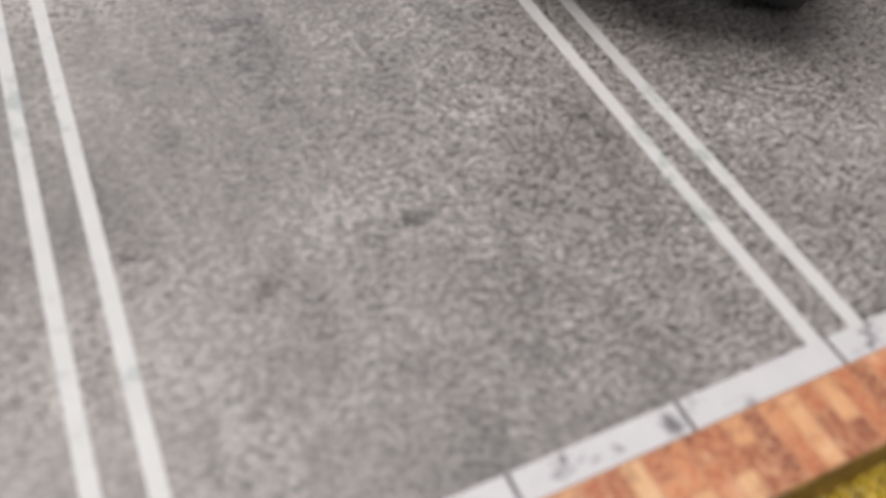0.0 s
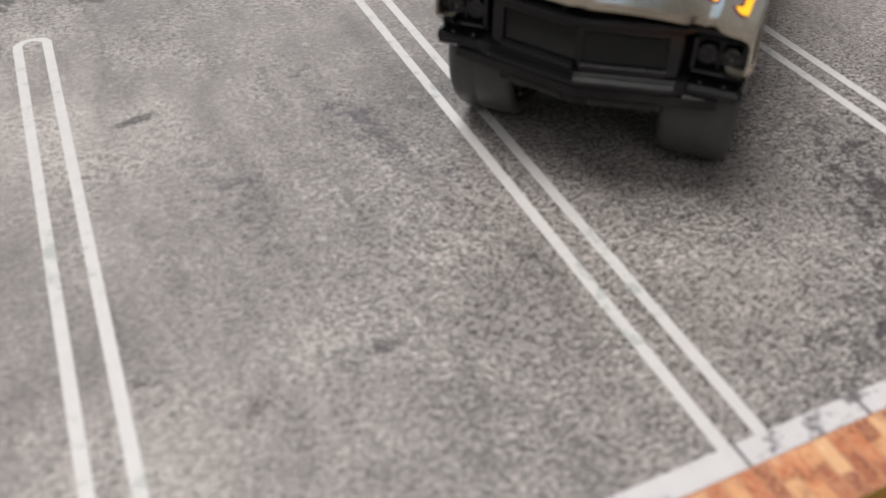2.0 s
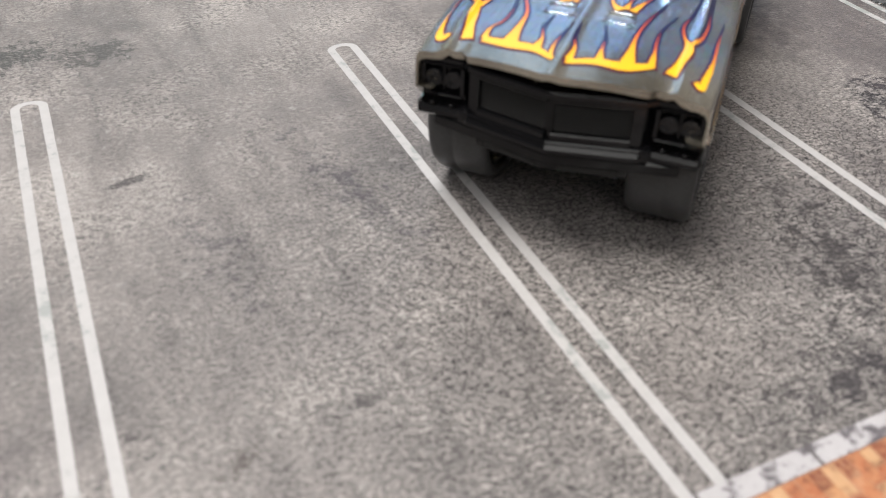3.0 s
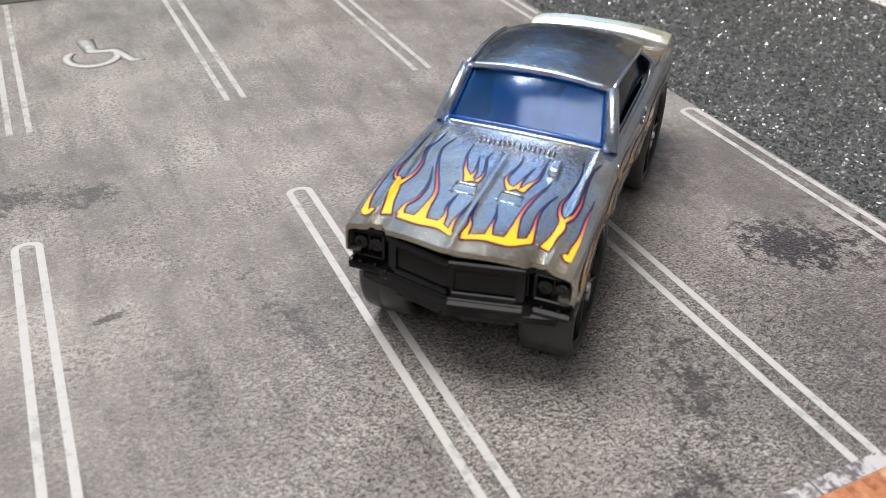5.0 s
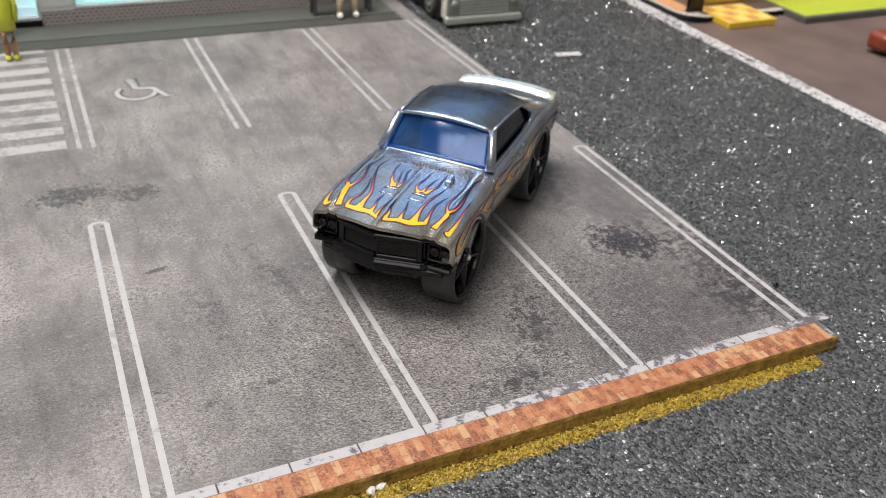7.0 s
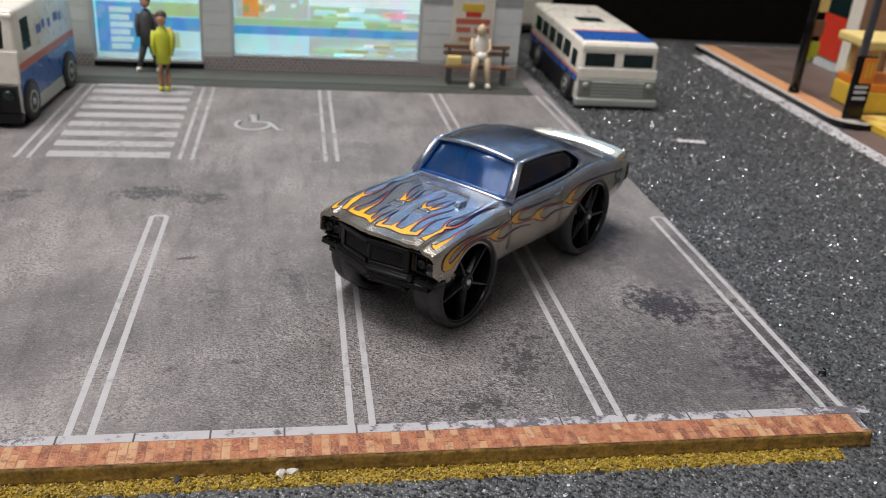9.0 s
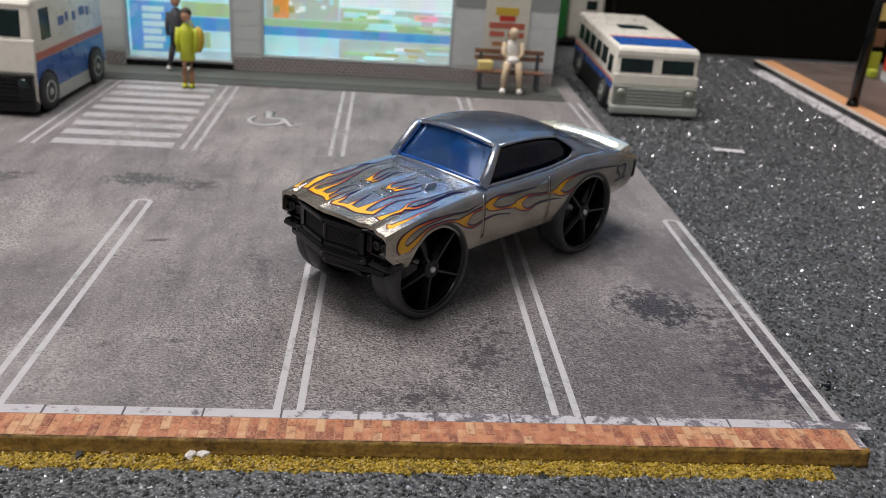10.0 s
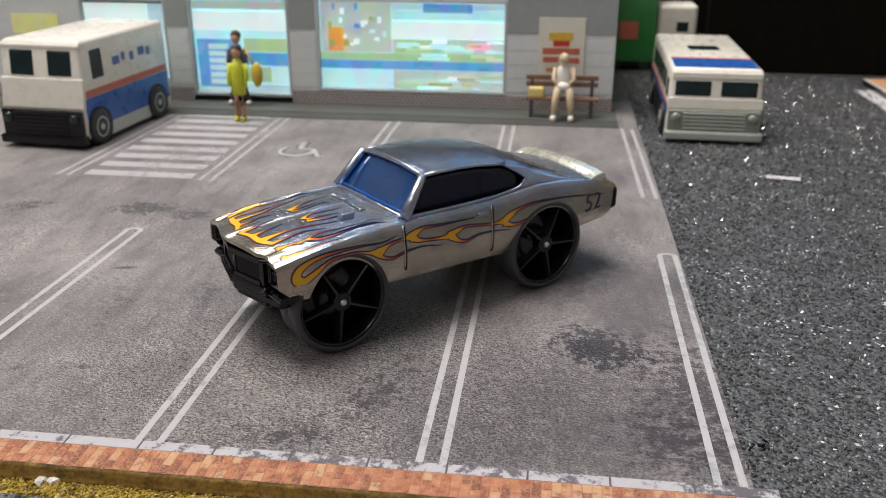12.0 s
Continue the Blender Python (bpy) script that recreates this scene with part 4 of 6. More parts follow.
def nose(x, y):
    """How far the pointed nose stands ahead of (or behind) its straight edge; it steps back beside the grille, over the headlamps."""
    k = min(1.0, max(0.0, (x - 18.0) / 16.0))
    q = min(1.0, max(0.0, (8.9 - abs(y)) / 0.9))
    step = 0.8 * q * q * (3 - 2 * q) * max(0.0, (x - 30.5) / 4.1)
    return (1.8 * max(0.0, 1 - abs(y) / 8.2) - 1.35) * k * k * (3 - 2 * k) + step


def bonnet(x, y):
    """Height of the upper body skin."""
    h = half_width(x) - 1.5
    f = min(1.0, abs(y) / h)
    z = shoulder(x) + (0.95 + 0.35 * max(0.0, (x - 20) / 14.6)) * (1 - f ** 2.2)
    if x > 9:
        z += 0.36 * math.exp(-((abs(y) - 10.2) / 0.38) ** 2)
        z += 0.22 * math.exp(-(y / 0.5) ** 2) * min(1, (x - 9) / 8)
        z -= 0.07 * max(0.0, (x - 32.0) / 2.6) ** 2
    return z


car = thing("toy_car", "bare metal die-cast muscle car with flame graphics, parked askew", "toy car",
            pose(-0.01085, 0.05300, 0, 0, 0, 222.8))

# the cast body shell
xs = sorted(set([-41.5, -40.6, -39.5, 34.6] + [round(-38 + 0.75 * i, 2) for i in range(97)] + [round(wx + ARCH_R * math.cos(radians(a)), 2) for wx in (-WHEEL_X, WHEEL_X) for a in range(0, 181, 10)]))
FLANK_N, TOP_N = 9, 44
bm = bmesh.new()
rows = []
for x in xs:
    zb, zt = bottom(x), shoulder(x) - 0.75
    side = [(flank(x, zb) - 1.5, zb + 0.05)]
    for i in range(FLANK_N):
        z = zb + (zt - zb) * i / (FLANK_N - 1)
        side.append((flank(x, z), z))
    h = half_width(x)
    side += [(flank(x, zt) - 0.22, zt + 0.42), (h - 1.0, zt + 0.68)]
    top = []
    for i in range(TOP_N + 1):
        y = (h - 1.5) * (1 - i / TOP_N)
        top.append((y, bonnet(x, y)))
    left = side + top
    ring = left + [(-y, z) for y, z in reversed(left[:-1])]
    rows.append([bm.verts.new((x + nose(x, y), y, z)) for y, z in ring])
n = len(rows[0])
for i in range(len(rows) - 1):
    xm = 0.5 * (xs[i] + xs[i + 1])
    for j in range(n - 1):
        yy = abs(0.25 * (rows[i][j].co.y + rows[i][j + 1].co.y + rows[i + 1][j].co.y + rows[i + 1][j + 1].co.y))
        upper = FLANK_N + 2 < j < n - FLANK_N - 4
        if upper and -18 < xm < 7.4 and yy < 10.9:
            continue
        f = bm.faces.new((rows[i][j], rows[i][j + 1], rows[i + 1][j + 1], rows[i + 1][j]))
        f.smooth = True
bm.faces.new(rows[0])
lip = [bm.verts.new((v.co.x - 0.1, v.co.y * 0.985, v.co.z - (0.75 if v.co.z > 16.9 else 0))) for v in rows[-1]]
deep = [bm.verts.new((31.4, v.co.y * 0.985, v.co.z)) for v in lip]
for a, b in ((rows[-1], lip), (lip, deep)):
    for j in range(n - 1):
        bm.faces.new((a[j], a[j + 1], b[j + 1], b[j]))
bm.faces.new(list(reversed(deep)))
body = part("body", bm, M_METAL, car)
body.data.set_sharp_from_angle(angle=radians(38))

ROOF_EDGE = ((-28.5, 20.7), (-24, 22.3), (-18, 24.3), (-13, 25.6), (-8, 26.3), (-2, 26.6), (4.2, 26.3))
ROOF_HALF = ((-28.5, 9.6), (-22, 9.7), (-14, 9.9), (-5, 9.9), (4.2, 9.5))


def roof_edge(x):
    return lerp_table(ROOF_EDGE, x)


def roof_half(x):
    return lerp_table(ROOF_HALF, x)


bm = bmesh.new()
rows = []
rx = [4.2 - 0.2 * i for i in range(4)] + [3.2 - 1.15 * i for i in range(28)]
for i, x in enumerate(rx):
    h, z0 = roof_half(x), roof_edge(x)
    crown = 1.45 * min(1.0, max(0.12, (x + 31) / 14.0)) * (1.0 if x < 3.2 else 1 - 0.25 * (x - 3.2))
    row = []
    for k in range(21):
        y = h * (1 - k / 10)
        f = abs(y) / h
        z = z0 + crown * (1 - f ** 2.6) - (0.35 if f > 0.98 else 0)
        row.append(bm.verts.new((x + (0.7 * (1 - f * f) if x > 2 else 0.7 * (1 - f * f) * max(0, (x + 3) / 5)), y, z)))
    rows.append(row)
for a, b in zip(rows, rows[1:]):
    for k in range(20):
        bm.faces.new((a[k], a[k + 1], b[k + 1], b[k])).smooth = True
bmesh.ops.solidify(bm, geom=bm.faces[:], thickness=-0.45)
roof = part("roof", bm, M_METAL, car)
roof.data.set_sharp_from_angle(angle=radians(40))

FRONT_OF_PILLAR = ((0.0, -15.4), (0.15, -16.9), (0.35, -17.5), (0.6, -16.9), (0.8, -15.4), (1.0, -12.6))
for s in (1, -1):
    bm = bmesh.new()
    rows = []
    for i in range(13):
        t = i / 12
        row = []
        for k in range(15):
            x = lerp_table(FRONT_OF_PILLAR, t) * (1 - k / 14) + (-30.0 + 1.8 * t) * k / 14
            z = shoulder(x) * (1 - t) + (roof_edge(x) - 0.1) * t
            y = (half_width(x) - 1.35) * (1 - t) + roof_half(x) * t + 0.5 * math.sin(math.pi * t)
            row.append(bm.verts.new((x, s * y, z)))
        rows.append(row)
    for a, b in zip(rows, rows[1:]):
        for k in range(14):
            bm.faces.new((a[k], a[k + 1], b[k + 1], b[k])).smooth = True
    bmesh.ops.recalc_face_normals(bm, faces=bm.faces[:])
    bmesh.ops.solidify(bm, geom=bm.faces[:], thickness=0.5)
    part("rear_pillar", bm, M_METAL, car)
    bm = bmesh.new()
    tube(bm, [(8.9, s * 11.25, 20.0), (6.6, s * 10.6, 23.0), (4.0, s * 9.65, 26.35)], [1.05, 0.92, 0.78], 8)
    part("windscreen_pillar", bm, M_METAL, car)
    bm = bmesh.new()
    pts = [(3.9, s * 9.75, 26.3)] + [(x, s * (roof_half(x) + 0.12), roof_edge(x) - 0.15) for x in (1, -3, -7, -11, -13.5)]
    tube(bm, pts, [0.32] * len(pts), 6)
    part("gutter", bm, M_METAL, car)
    bm = bmesh.new()
    pts = [(x, s * (half_width(x) - 1.45), shoulder(x) + 0.15) for x in (8.5, 5, 0, -5, -10, -14)] + [(-16.0, s * 11.5, 21.0), (-17.4, s * 11.2, 22.2)]
    tube(bm, pts, [0.36] * len(pts), 6)
    part("window_sill_trim", bm, M_METAL, car)
    for dx, za, zb in ((9.9, 11.4, 19.4), (-8.7, 10.4, 19.3)):
        bm = bmesh.new()
        pts = [(dx + 0.04 * (z - 15), s * (flank(dx, z) + 0.02), z) for z in np.linspace(za, zb, 8)]
        tube(bm, pts, [0.17] * 8, 6)
        part("door_seam", bm, M_METAL, car)
        bm = bmesh.new()
        tube(bm, [(x - 0.3, y, z) for x, y, z in pts], [0.12] * 8, 6)
        part("door_gap", bm, M_BLACKER, car)
    bm = bmesh.new()
    box(bm, -7.6, -5.4, s * (flank(-6.5, 18) + 0.15) - 0.25, s * (flank(-6.5, 18) + 0.15) + 0.25, 17.9, 18.5, 0.18)
    part("door_handle", bm, M_METAL, car)
    bm = bmesh.new()
    box(bm, 28.2, 30.9, s * flank(30, 13) - 0.3, s * flank(30, 13) + 0.22, 12.9, 14.2, 0.25)
    part("side_marker", bm, M_METAL, car, "cast side marker lamp")

# windscreen frame along the roof, and the glass


def screen(y, t):
    """Point of the windscreen plane, t from its foot to its head."""
    f = 1 - (y / 11.0) ** 2
    lo, hi = Vector((8.7 + 1.2 * f, y, 20.15 + 0.75 * f)), Vector((4.0 + 0.75 * f, y * 0.86, 26.2 + 1.1 * f))
    return lo.lerp(hi, t)


bm = bmesh.new()
pts = [screen(y, 1.0) + Vector((0.15, 0, 0.1)) for y in np.linspace(-11.1, 11.1, 15)]
tube(bm, pts, [0.5] * 15, 6)
part("windscreen_header", bm, M_METAL, car)
bm = bmesh.new()
pts = [screen(y, 0.0) + Vector((0.25, 0, 0.02)) for y in np.linspace(-11.1, 11.1, 15)]
tube(bm, pts, [0.42] * 15, 6)
part("windscreen_foot", bm, M_METAL, car)


def grid_part(name, fn, nu, nv, mat, thick, label=""):
    bm = bmesh.new()
    g = [[bm.verts.new(fn(i / nu, j / nv)) for j in range(nv + 1)] for i in range(nu + 1)]
    for i in range(nu):
        for j in range(nv):
            bm.faces.new((g[i][j], g[i + 1][j], g[i + 1][j + 1], g[i][j + 1])).smooth = True
    bmesh.ops.recalc_face_normals(bm, faces=bm.faces[:])
    bmesh.ops.solidify(bm, geom=bm.faces[:], thickness=thick)
    return part(name, bm, mat, car, label)


grid_part("windscreen", lambda a, b: screen(-10.8 + 21.6 * a, 0.02 + 0.96 * b) - Vector((0.45, 0, 0.25)) * (1 - 0.55 * (1 - (2 * a - 1) ** 2) * (1 - (2 * b - 1) ** 2)), 20, 10, M_GLASS, 0.5, "blue tinted clear plastic windscreen")
# light gathered in the screen's moulded edge, put in as brighter blue strips
bm = bmesh.new()
for a, b in (((-10.5, 0.05), (-10.5, 0.93)), ((10.5, 0.05), (10.5, 0.93))):
    pts = [screen(a[0], a[1] + (b[1] - a[1]) * i / 5) - Vector((0.1, 0, 0.06)) for i in range(6)]
    tube(bm, pts, [0.33] * 6, 6)
part("screen_edge", bm, M_GLASS_EDGE, car, "moulded windscreen edge in brighter blue for the light it gathers")
bm = bmesh.new()
pts = [screen(y, 0.07) - Vector((0.12, 0, 0.06)) for y in np.linspace(-10.4, 10.4, 15)]
tube(bm, pts, [0.28] * 15, 6)
part("screen_edge", bm, M_GLASS_EDGE, car, "moulded windscreen edge in brighter blue for the light it gathers")
for s in (1, -1):
    def pane(a, b, s=s):
        x = (7.6 - 3.6 * b) * (1 - a) + -17.8 * a
        z = (shoulder(x) - 0.3) * (1 - b) + (roof_edge(x) - 0.2) * b
        return Vector((x, s * ((half_width(x) - 2.2) * (1 - b) + (roof_half(x) - 0.45) * b), z))
    grid_part("side_window", pane, 12, 4, M_GLASS_DARK, 0.4, "blue tinted clear plastic side window")
bm = bmesh.new()
box(bm, -17.5, 8.3, -10.4, 10.4, 12.0, 13.4, 0.3)
box(bm, 5.4, 8.6, -10.2, 10.2, 13.4, 19.6, 0.8)
part("cabin_floor", bm, M_SEAT, car)
for x in (-3.0, -14.0):
    for y in (-4.9, 4.9):
        bm = bmesh.new()
        box(bm, x - 1.0, x + 6.5, y - 3.5, y + 3.5, 13.4, 15.6, 0.8)
        box(bm, x - 1.8, x + 0.4, y - 3.5, y + 3.5, 13.4, 21.4, 0.8, fn=lambda c, x=x: Vector((c.x - (c.z - 13.4) * 0.18, c.y, c.z)))
        part("seat", bm, M_SEAT, car)
bm = bmesh.new()
wheel_pts = [Vector((4.2, 4.9 + 2.2 * math.cos(a), 17.6 + 2.2 * math.sin(a))) for a in (2 * math.pi * i / 16 for i in range(17))]
tube(bm, wheel_pts, [0.3] * 17, 6)
part("steering_wheel", bm, M_SEAT, car)

# bonnet details
for k in range(8):
    for y0 in (-4.3, 0.85):
        y = y0 + k * 0.62
        bm = bmesh.new()
        z = bonnet(13.6, y)
        box(bm, 12.9, 14.3, y - 0.17, y + 0.17, z - 0.2, z + 0.4, 0.14, fn=lambda c, z=z: Vector((c.x - (0.3 if c.z > z and c.x > 13.6 else 0), c.y, c.z)))
        part("louvre", bm, M_METAL, car)
for y in (-2.2, 3.3):
    bm = bmesh.new()
    rim = [(24.1, y - 1.25), (24.1, y + 1.25), (26.0, y + 1.4), (26.0, y - 1.4)]
    for i in range(4):
        (xa, ya), (xb, yb) = rim[i], rim[(i + 1) % 4]
        tube(bm, [(xa + (xb - xa) * k / 4 + nose(25, y), ya + (yb - ya) * k / 4, bonnet(xa + (xb - xa) * k / 4, ya + (yb - ya) * k / 4) + (0.06 if i == 0 else 0.0)) for k in range(5)], [0.17 if i == 0 else 0.11] * 5, 8)
    part("bonnet_scoop", bm, M_METAL, car)
bm = bmesh.new()
z = bonnet(17.2, 6.4)
box(bm, 15.8, 18.8, 5.8, 7.0, z - 0.2, z + 0.95, 0.3, fn=lambda c, z=z: Vector((c.x + (-0.6 if c.z > z and c.x > 17 else 0), c.y, c.z)))
part("bonnet_pin", bm, M_METAL, car, "raised cast tachometer housing")


def sweep(bm, ys, x0, x1, z0, z1, bevel=0.0):
    """A bar that follows the pointed nose."""
    b = bevel
    prof = [(x0, z0), (x1 - b, z0), (x1, z0 + b), (x1, z1 - b), (x1 - b, z1), (x0, z1)] if b else [(x0, z0), (x1, z0), (x1, z1), (x0, z1)]
    rings = [[bm.verts.new((px + nose(34.6, y), y, pz)) for px, pz in prof] for y in ys]
    m = len(prof)
    for a, c in zip(rings, rings[1:]):
        for k in range(m):
            bm.faces.new((a[k], a[(k + 1) % m], c[(k + 1) % m], c[k]))
    bm.faces.new(rings[0])
    bm.faces.new(list(reversed(rings[-1])))
    return bm


YS = [-12.9, -8.9, -8.0, -4.1, 0, 4.1, 8.0, 8.9, 12.9]
MID = [-8.0, -4.1, 0, 4.1, 8.0]
fascia = part("grille_surround", sweep(sweep(bmesh.new(), YS, 31.6, 34.2, 16.75, 17.5, 0.2), YS, 31.6, 32.95, 11.8, 17.2), M_BLACK, car, "black plastic grille and bumper moulding")
for k in range(9):
    for a, b in ((-6.9, -0.45), (0.45, 6.9)):
        z = 13.35 + k * 0.31
        part("grille_bar", sweep(bmesh.new(), [a, b], 33.0, 33.32, z, z + 0.17, 0.04), M_BLACKER, fascia)
for a, b in ((-8.0, -7.0), (7.0, 8.0), (-0.4, 0.0), (0.0, 0.4)):
    part("grille_post", sweep(bmesh.new(), [a, b], 32.9, 33.65 if abs(a + b) > 1 else 33.4, 12.5, 17.0, 0.15), M_BLACK, fascia)
for a, b in ((-7.1, -0.3), (0.3, 7.1)):
    part("grille_frame", sweep(bmesh.new(), [a, b], 32.9, 33.65, 16.05, 17.0, 0.15), M_BLACK, fascia)
    part("grille_frame", sweep(bmesh.new(), [a, b], 32.9, 33.85, 12.45, 13.3, 0.15), M_BLACK, fascia)
for s in (-1, 1):
    lo, hi = sorted((s * 8.95, s * 12.8))
    for z0, z1 in ((16.3, 16.7), (13.2, 13.5)):
        part("headlamp_frame", sweep(bmesh.new(), [lo, hi], 32.6, 33.95, z0, z1, 0.16), M_BLACK, fascia)
    for yc, wide, front in ((8.95, 0.17, 33.8), (10.9, 0.09, 33.35), (12.8, 0.17, 33.8)):
        part("headlamp_frame", sweep(bmesh.new(), [s * yc - wide, s * yc + wide], 32.6, front, 13.5, 16.3, 0.06), M_BLACK, fascia)
    for yc in (9.95, 11.85):
        bm = bmesh.new()
        m = Matrix.Translation((32.0 + nose(34.6, s * 11), s * yc, 14.9)) @ Matrix.Rotation(radians(90), 4, "Y")
        lathe(bm, [(0.86, 0.4), (0.86, 1.62), (0.7, 1.68), (0.62, 1.3), (0.3, 1.46), (0.01, 1.52)], m, 20)
        part("headlamp", bm, M_GLOSSBLACK, fascia, "round black headlamp")
bumper = part("front_bumper", sweep(bmesh.new(), [-13.1, -12.4, -8.9, -8.0, -4.1, 0, 4.1, 8.0, 8.9, 12.4, 13.1], 31.6, 34.35, 11.2, 12.25, 0.35), M_BLACK, car, "black plastic front bumper")
part("bumper_lip", sweep(bmesh.new(), MID, 33.0, 34.1, 12.25, 12.6, 0.14), M_BLACK, bumper)
for s in (-1, 1):
    bm = bmesh.new()
    back = nose(34.6, 13.0)
    box(bm, 29.4, 34.1 + back, s * 13.0 - 0.45, s * 13.0 + 0.45, 11.3, 12.5, 0.4)
    part("bumper_end", bm, M_BLACK, bumper)
    for yc in (9.9, 11.8):
        part("bolt", ball(bmesh.new(), (34.0 + nose(34.6, yc), s * yc, 12.55), (0.24, 0.28, 0.22)), M_BLACK, bumper)
    bm = bmesh.new()
    back = nose(34.6, 8.45)
    box(bm, 33.0 + back, 34.6 + back, s * 8.45 - 0.55, s * 8.45 + 0.55, 11.5, 12.8, 0.3)
    part("bumper_guard", bm, M_BLACK, bumper)
part("bolt", ball(bmesh.new(), (34.3, 0.4, 11.9), (0.3, 0.45, 0.35)), M_BLACK, bumper)
bm = sweep(bmesh.new(), [-11.6, -8.0, -4.1, 0, 4.1, 8.0, 11.6], 30.4, 33.8, 9.9, 11.3, 0.3)
sweep(bm, [-7.2, -4.1, 0, 4.1, 7.2], 29.8, 33.2, 8.9, 10.0, 0.3)
valance = part("valance", bm, M_BLACK, car, "black lower front valance")
for a, b in ((-6.4, -1.2), (1.2, 6.4)):
    part("air_slot", sweep(bmesh.new(), [a, b], 33.0, 33.3, 9.2, 9.7, 0.05), M_BLACKER, valance)
bm = bmesh.new()
box(bm, -42.2, -39.6, -11.5, 11.5, 11.6, 16.6, 1.1, 3)
rear = part("rear_bumper", bm, M_BLACK, car, "black plastic tail panel and bumper")
for s in (-1, 1):
    part("tail_lamp", box(bmesh.new(), -42.7, -42.2, s * 7.5 - 2.8, s * 7.5 + 2.8, 14.0, 15.4, 0.15), M_GLOSSBLACK, rear)
bm = bmesh.new()
box(bm, -40.5, 31.5, -6.4, 6.4, 7.6, 12.4, 0.5)
box(bm, -11.5, 11.0, -11.2, 11.2, 9.0, 11.0, 0.4)
part("chassis", bm, M_BLACKER, car, "flat black plastic chassis")

# spoiler on the boot lid
bm = bmesh.new()
for y0, y1 in ((-11.6, 11.6),):
    ys = np.linspace(y0, y1, 15)
    rings = []
    for y in ys:
        e = abs(y) / 11.6
        fx, dz = 2.6 * max(0, (e - 0.82) / 0.18) ** 2, -0.9 * e ** 3
        prof = [(-38.0, 18.7), (-37.9, 20.4), (-37.2, 20.9), (-35.6, 20.6), (-34.2 + fx, 19.7), (-34.0 + fx, 18.7)]
        rings.append([bm.verts.new((px, y, pz + dz)) for px, pz in prof])
    for a, b in zip(rings, rings[1:]):
        for k in range(6):
            bm.faces.new((a[k], a[(k + 1) % 6], b[(k + 1) % 6], b[k]))
    bm.faces.new(rings[0])
    bm.faces.new(list(reversed(rings[-1])))
es = [e for e in bm.edges]
bmesh.ops.bevel(bm, geom=es, offset=0.18, segments=2, profile=0.5, affect="EDGES", clamp_overlap=True)
part("spoiler", bm, M_CREAM, car, "cream lacquered boot spoiler", smooth=True)

# wheels: tyre, five-spoke rim, pin


def build_wheel(x, s, turn):
    m = Matrix.Translation((x, s * 13.3, WHEEL_Z)) @ Matrix.Rotation(radians(-90 * s), 4, "X")
    wd = 6.4
    r = WHEEL_R
    bm = bmesh.new()
    lathe(bm, [(7.65, -0.5), (7.75, -0.1), (8.05, 0.0), (8.4, -0.12), (r - 0.12, -0.45), (r, -0.9), (r, -2.6), (r - 0.1, -2.75), (r, -2.9),
               (r, -wd + 0.8), (r - 0.2, -wd + 0.3), (8.3, -wd), (7.7, -wd), (7.7, -wd + 1), (7.7, -3.0), (7.65, -0.5)], m, 56, cap=False)
    tyre = part("tyre", bm, M_TYRE, car, "dark grey plastic tyre")
    bm = bmesh.new()
    lathe(bm, [(7.7, -0.42), (7.62, -0.22), (7.35, -0.3), (7.15, -0.8), (7.0, -5.9), (7.4, -5.9), (7.55, -0.8), (7.7, -0.42)], m, 56, cap=False)
    rim = part("rim", bm, M_GLOSSBLACK, tyre, "gloss black five-spoke rim")
    for k in range(5):
        a = radians(turn + 72 * k)
        bm = bmesh.new()
        q = m @ Matrix.Rotation(a, 4, "Z")
        lo = [(1.0, -0.8, -1.9), (7.3, -0.5, -1.7), (7.3, 0.5, -1.7), (1.0, 0.8, -1.9)]
        hi = [(1.0, -0.26, -0.55), (7.3, -0.17, -0.45), (7.3, 0.17, -0.45), (1.0, 0.26, -0.55)]
        vl, vh = [bm.verts.new(q @ Vector(p)) for p in lo], [bm.verts.new(q @ Vector(p)) for p in hi]
        bm.faces.new(vl), bm.faces.new(list(reversed(vh)))
        for i in range(4):
            bm.faces.new((vl[i], vl[(i + 1) % 4], vh[(i + 1) % 4], vh[i]))
        bmesh.ops.bevel(bm, geom=bm.edges[:], offset=0.1, segments=2, profile=0.5, affect="EDGES", clamp_overlap=True)
        part("spoke", bm, M_GLOSSBLACK, tyre)
    bm = bmesh.new()
    lathe(bm, [(1.75, -2.4), (1.75, -0.75), (1.55, -0.45), (1.0, -0.35), (0.9, -0.6)], m, 24)
    part("hub", bm, M_GLOSSBLACK, tyre)
    bm = bmesh.new()
    lathe(bm, [(0.7, -5.2), (3.0, -5.0), (7.1, -4.6), (7.1, -5.3), (3.0, -5.6), (0.7, -5.7), (0.7, -5.2)], m, 40, cap=False)
    part("wheel_back", bm, M_GLOSSBLACK, tyre)
    bm = bmesh.new()
    lathe(bm, [(0.6, -0.7), (0.6, -0.25), (0.42, -0.08), (0.05, -0.02)], m, 16)
    part("axle_pin", bm, M_SILVER, tyre, "bright steel axle pin")


for x, turn in ((WHEEL_X, 12), (-WHEEL_X, 30)):
    for s in (1, -1):
        build_wheel(x, s, turn * s)
for x in (WHEEL_X, -WHEEL_X):
    bm = bmesh.new()
    tube(bm, [(x, -12.6, WHEEL_Z), (x, 12.6, WHEEL_Z)], [0.55, 0.55], 10)
    part("axle", bm, M_SILVER, car)

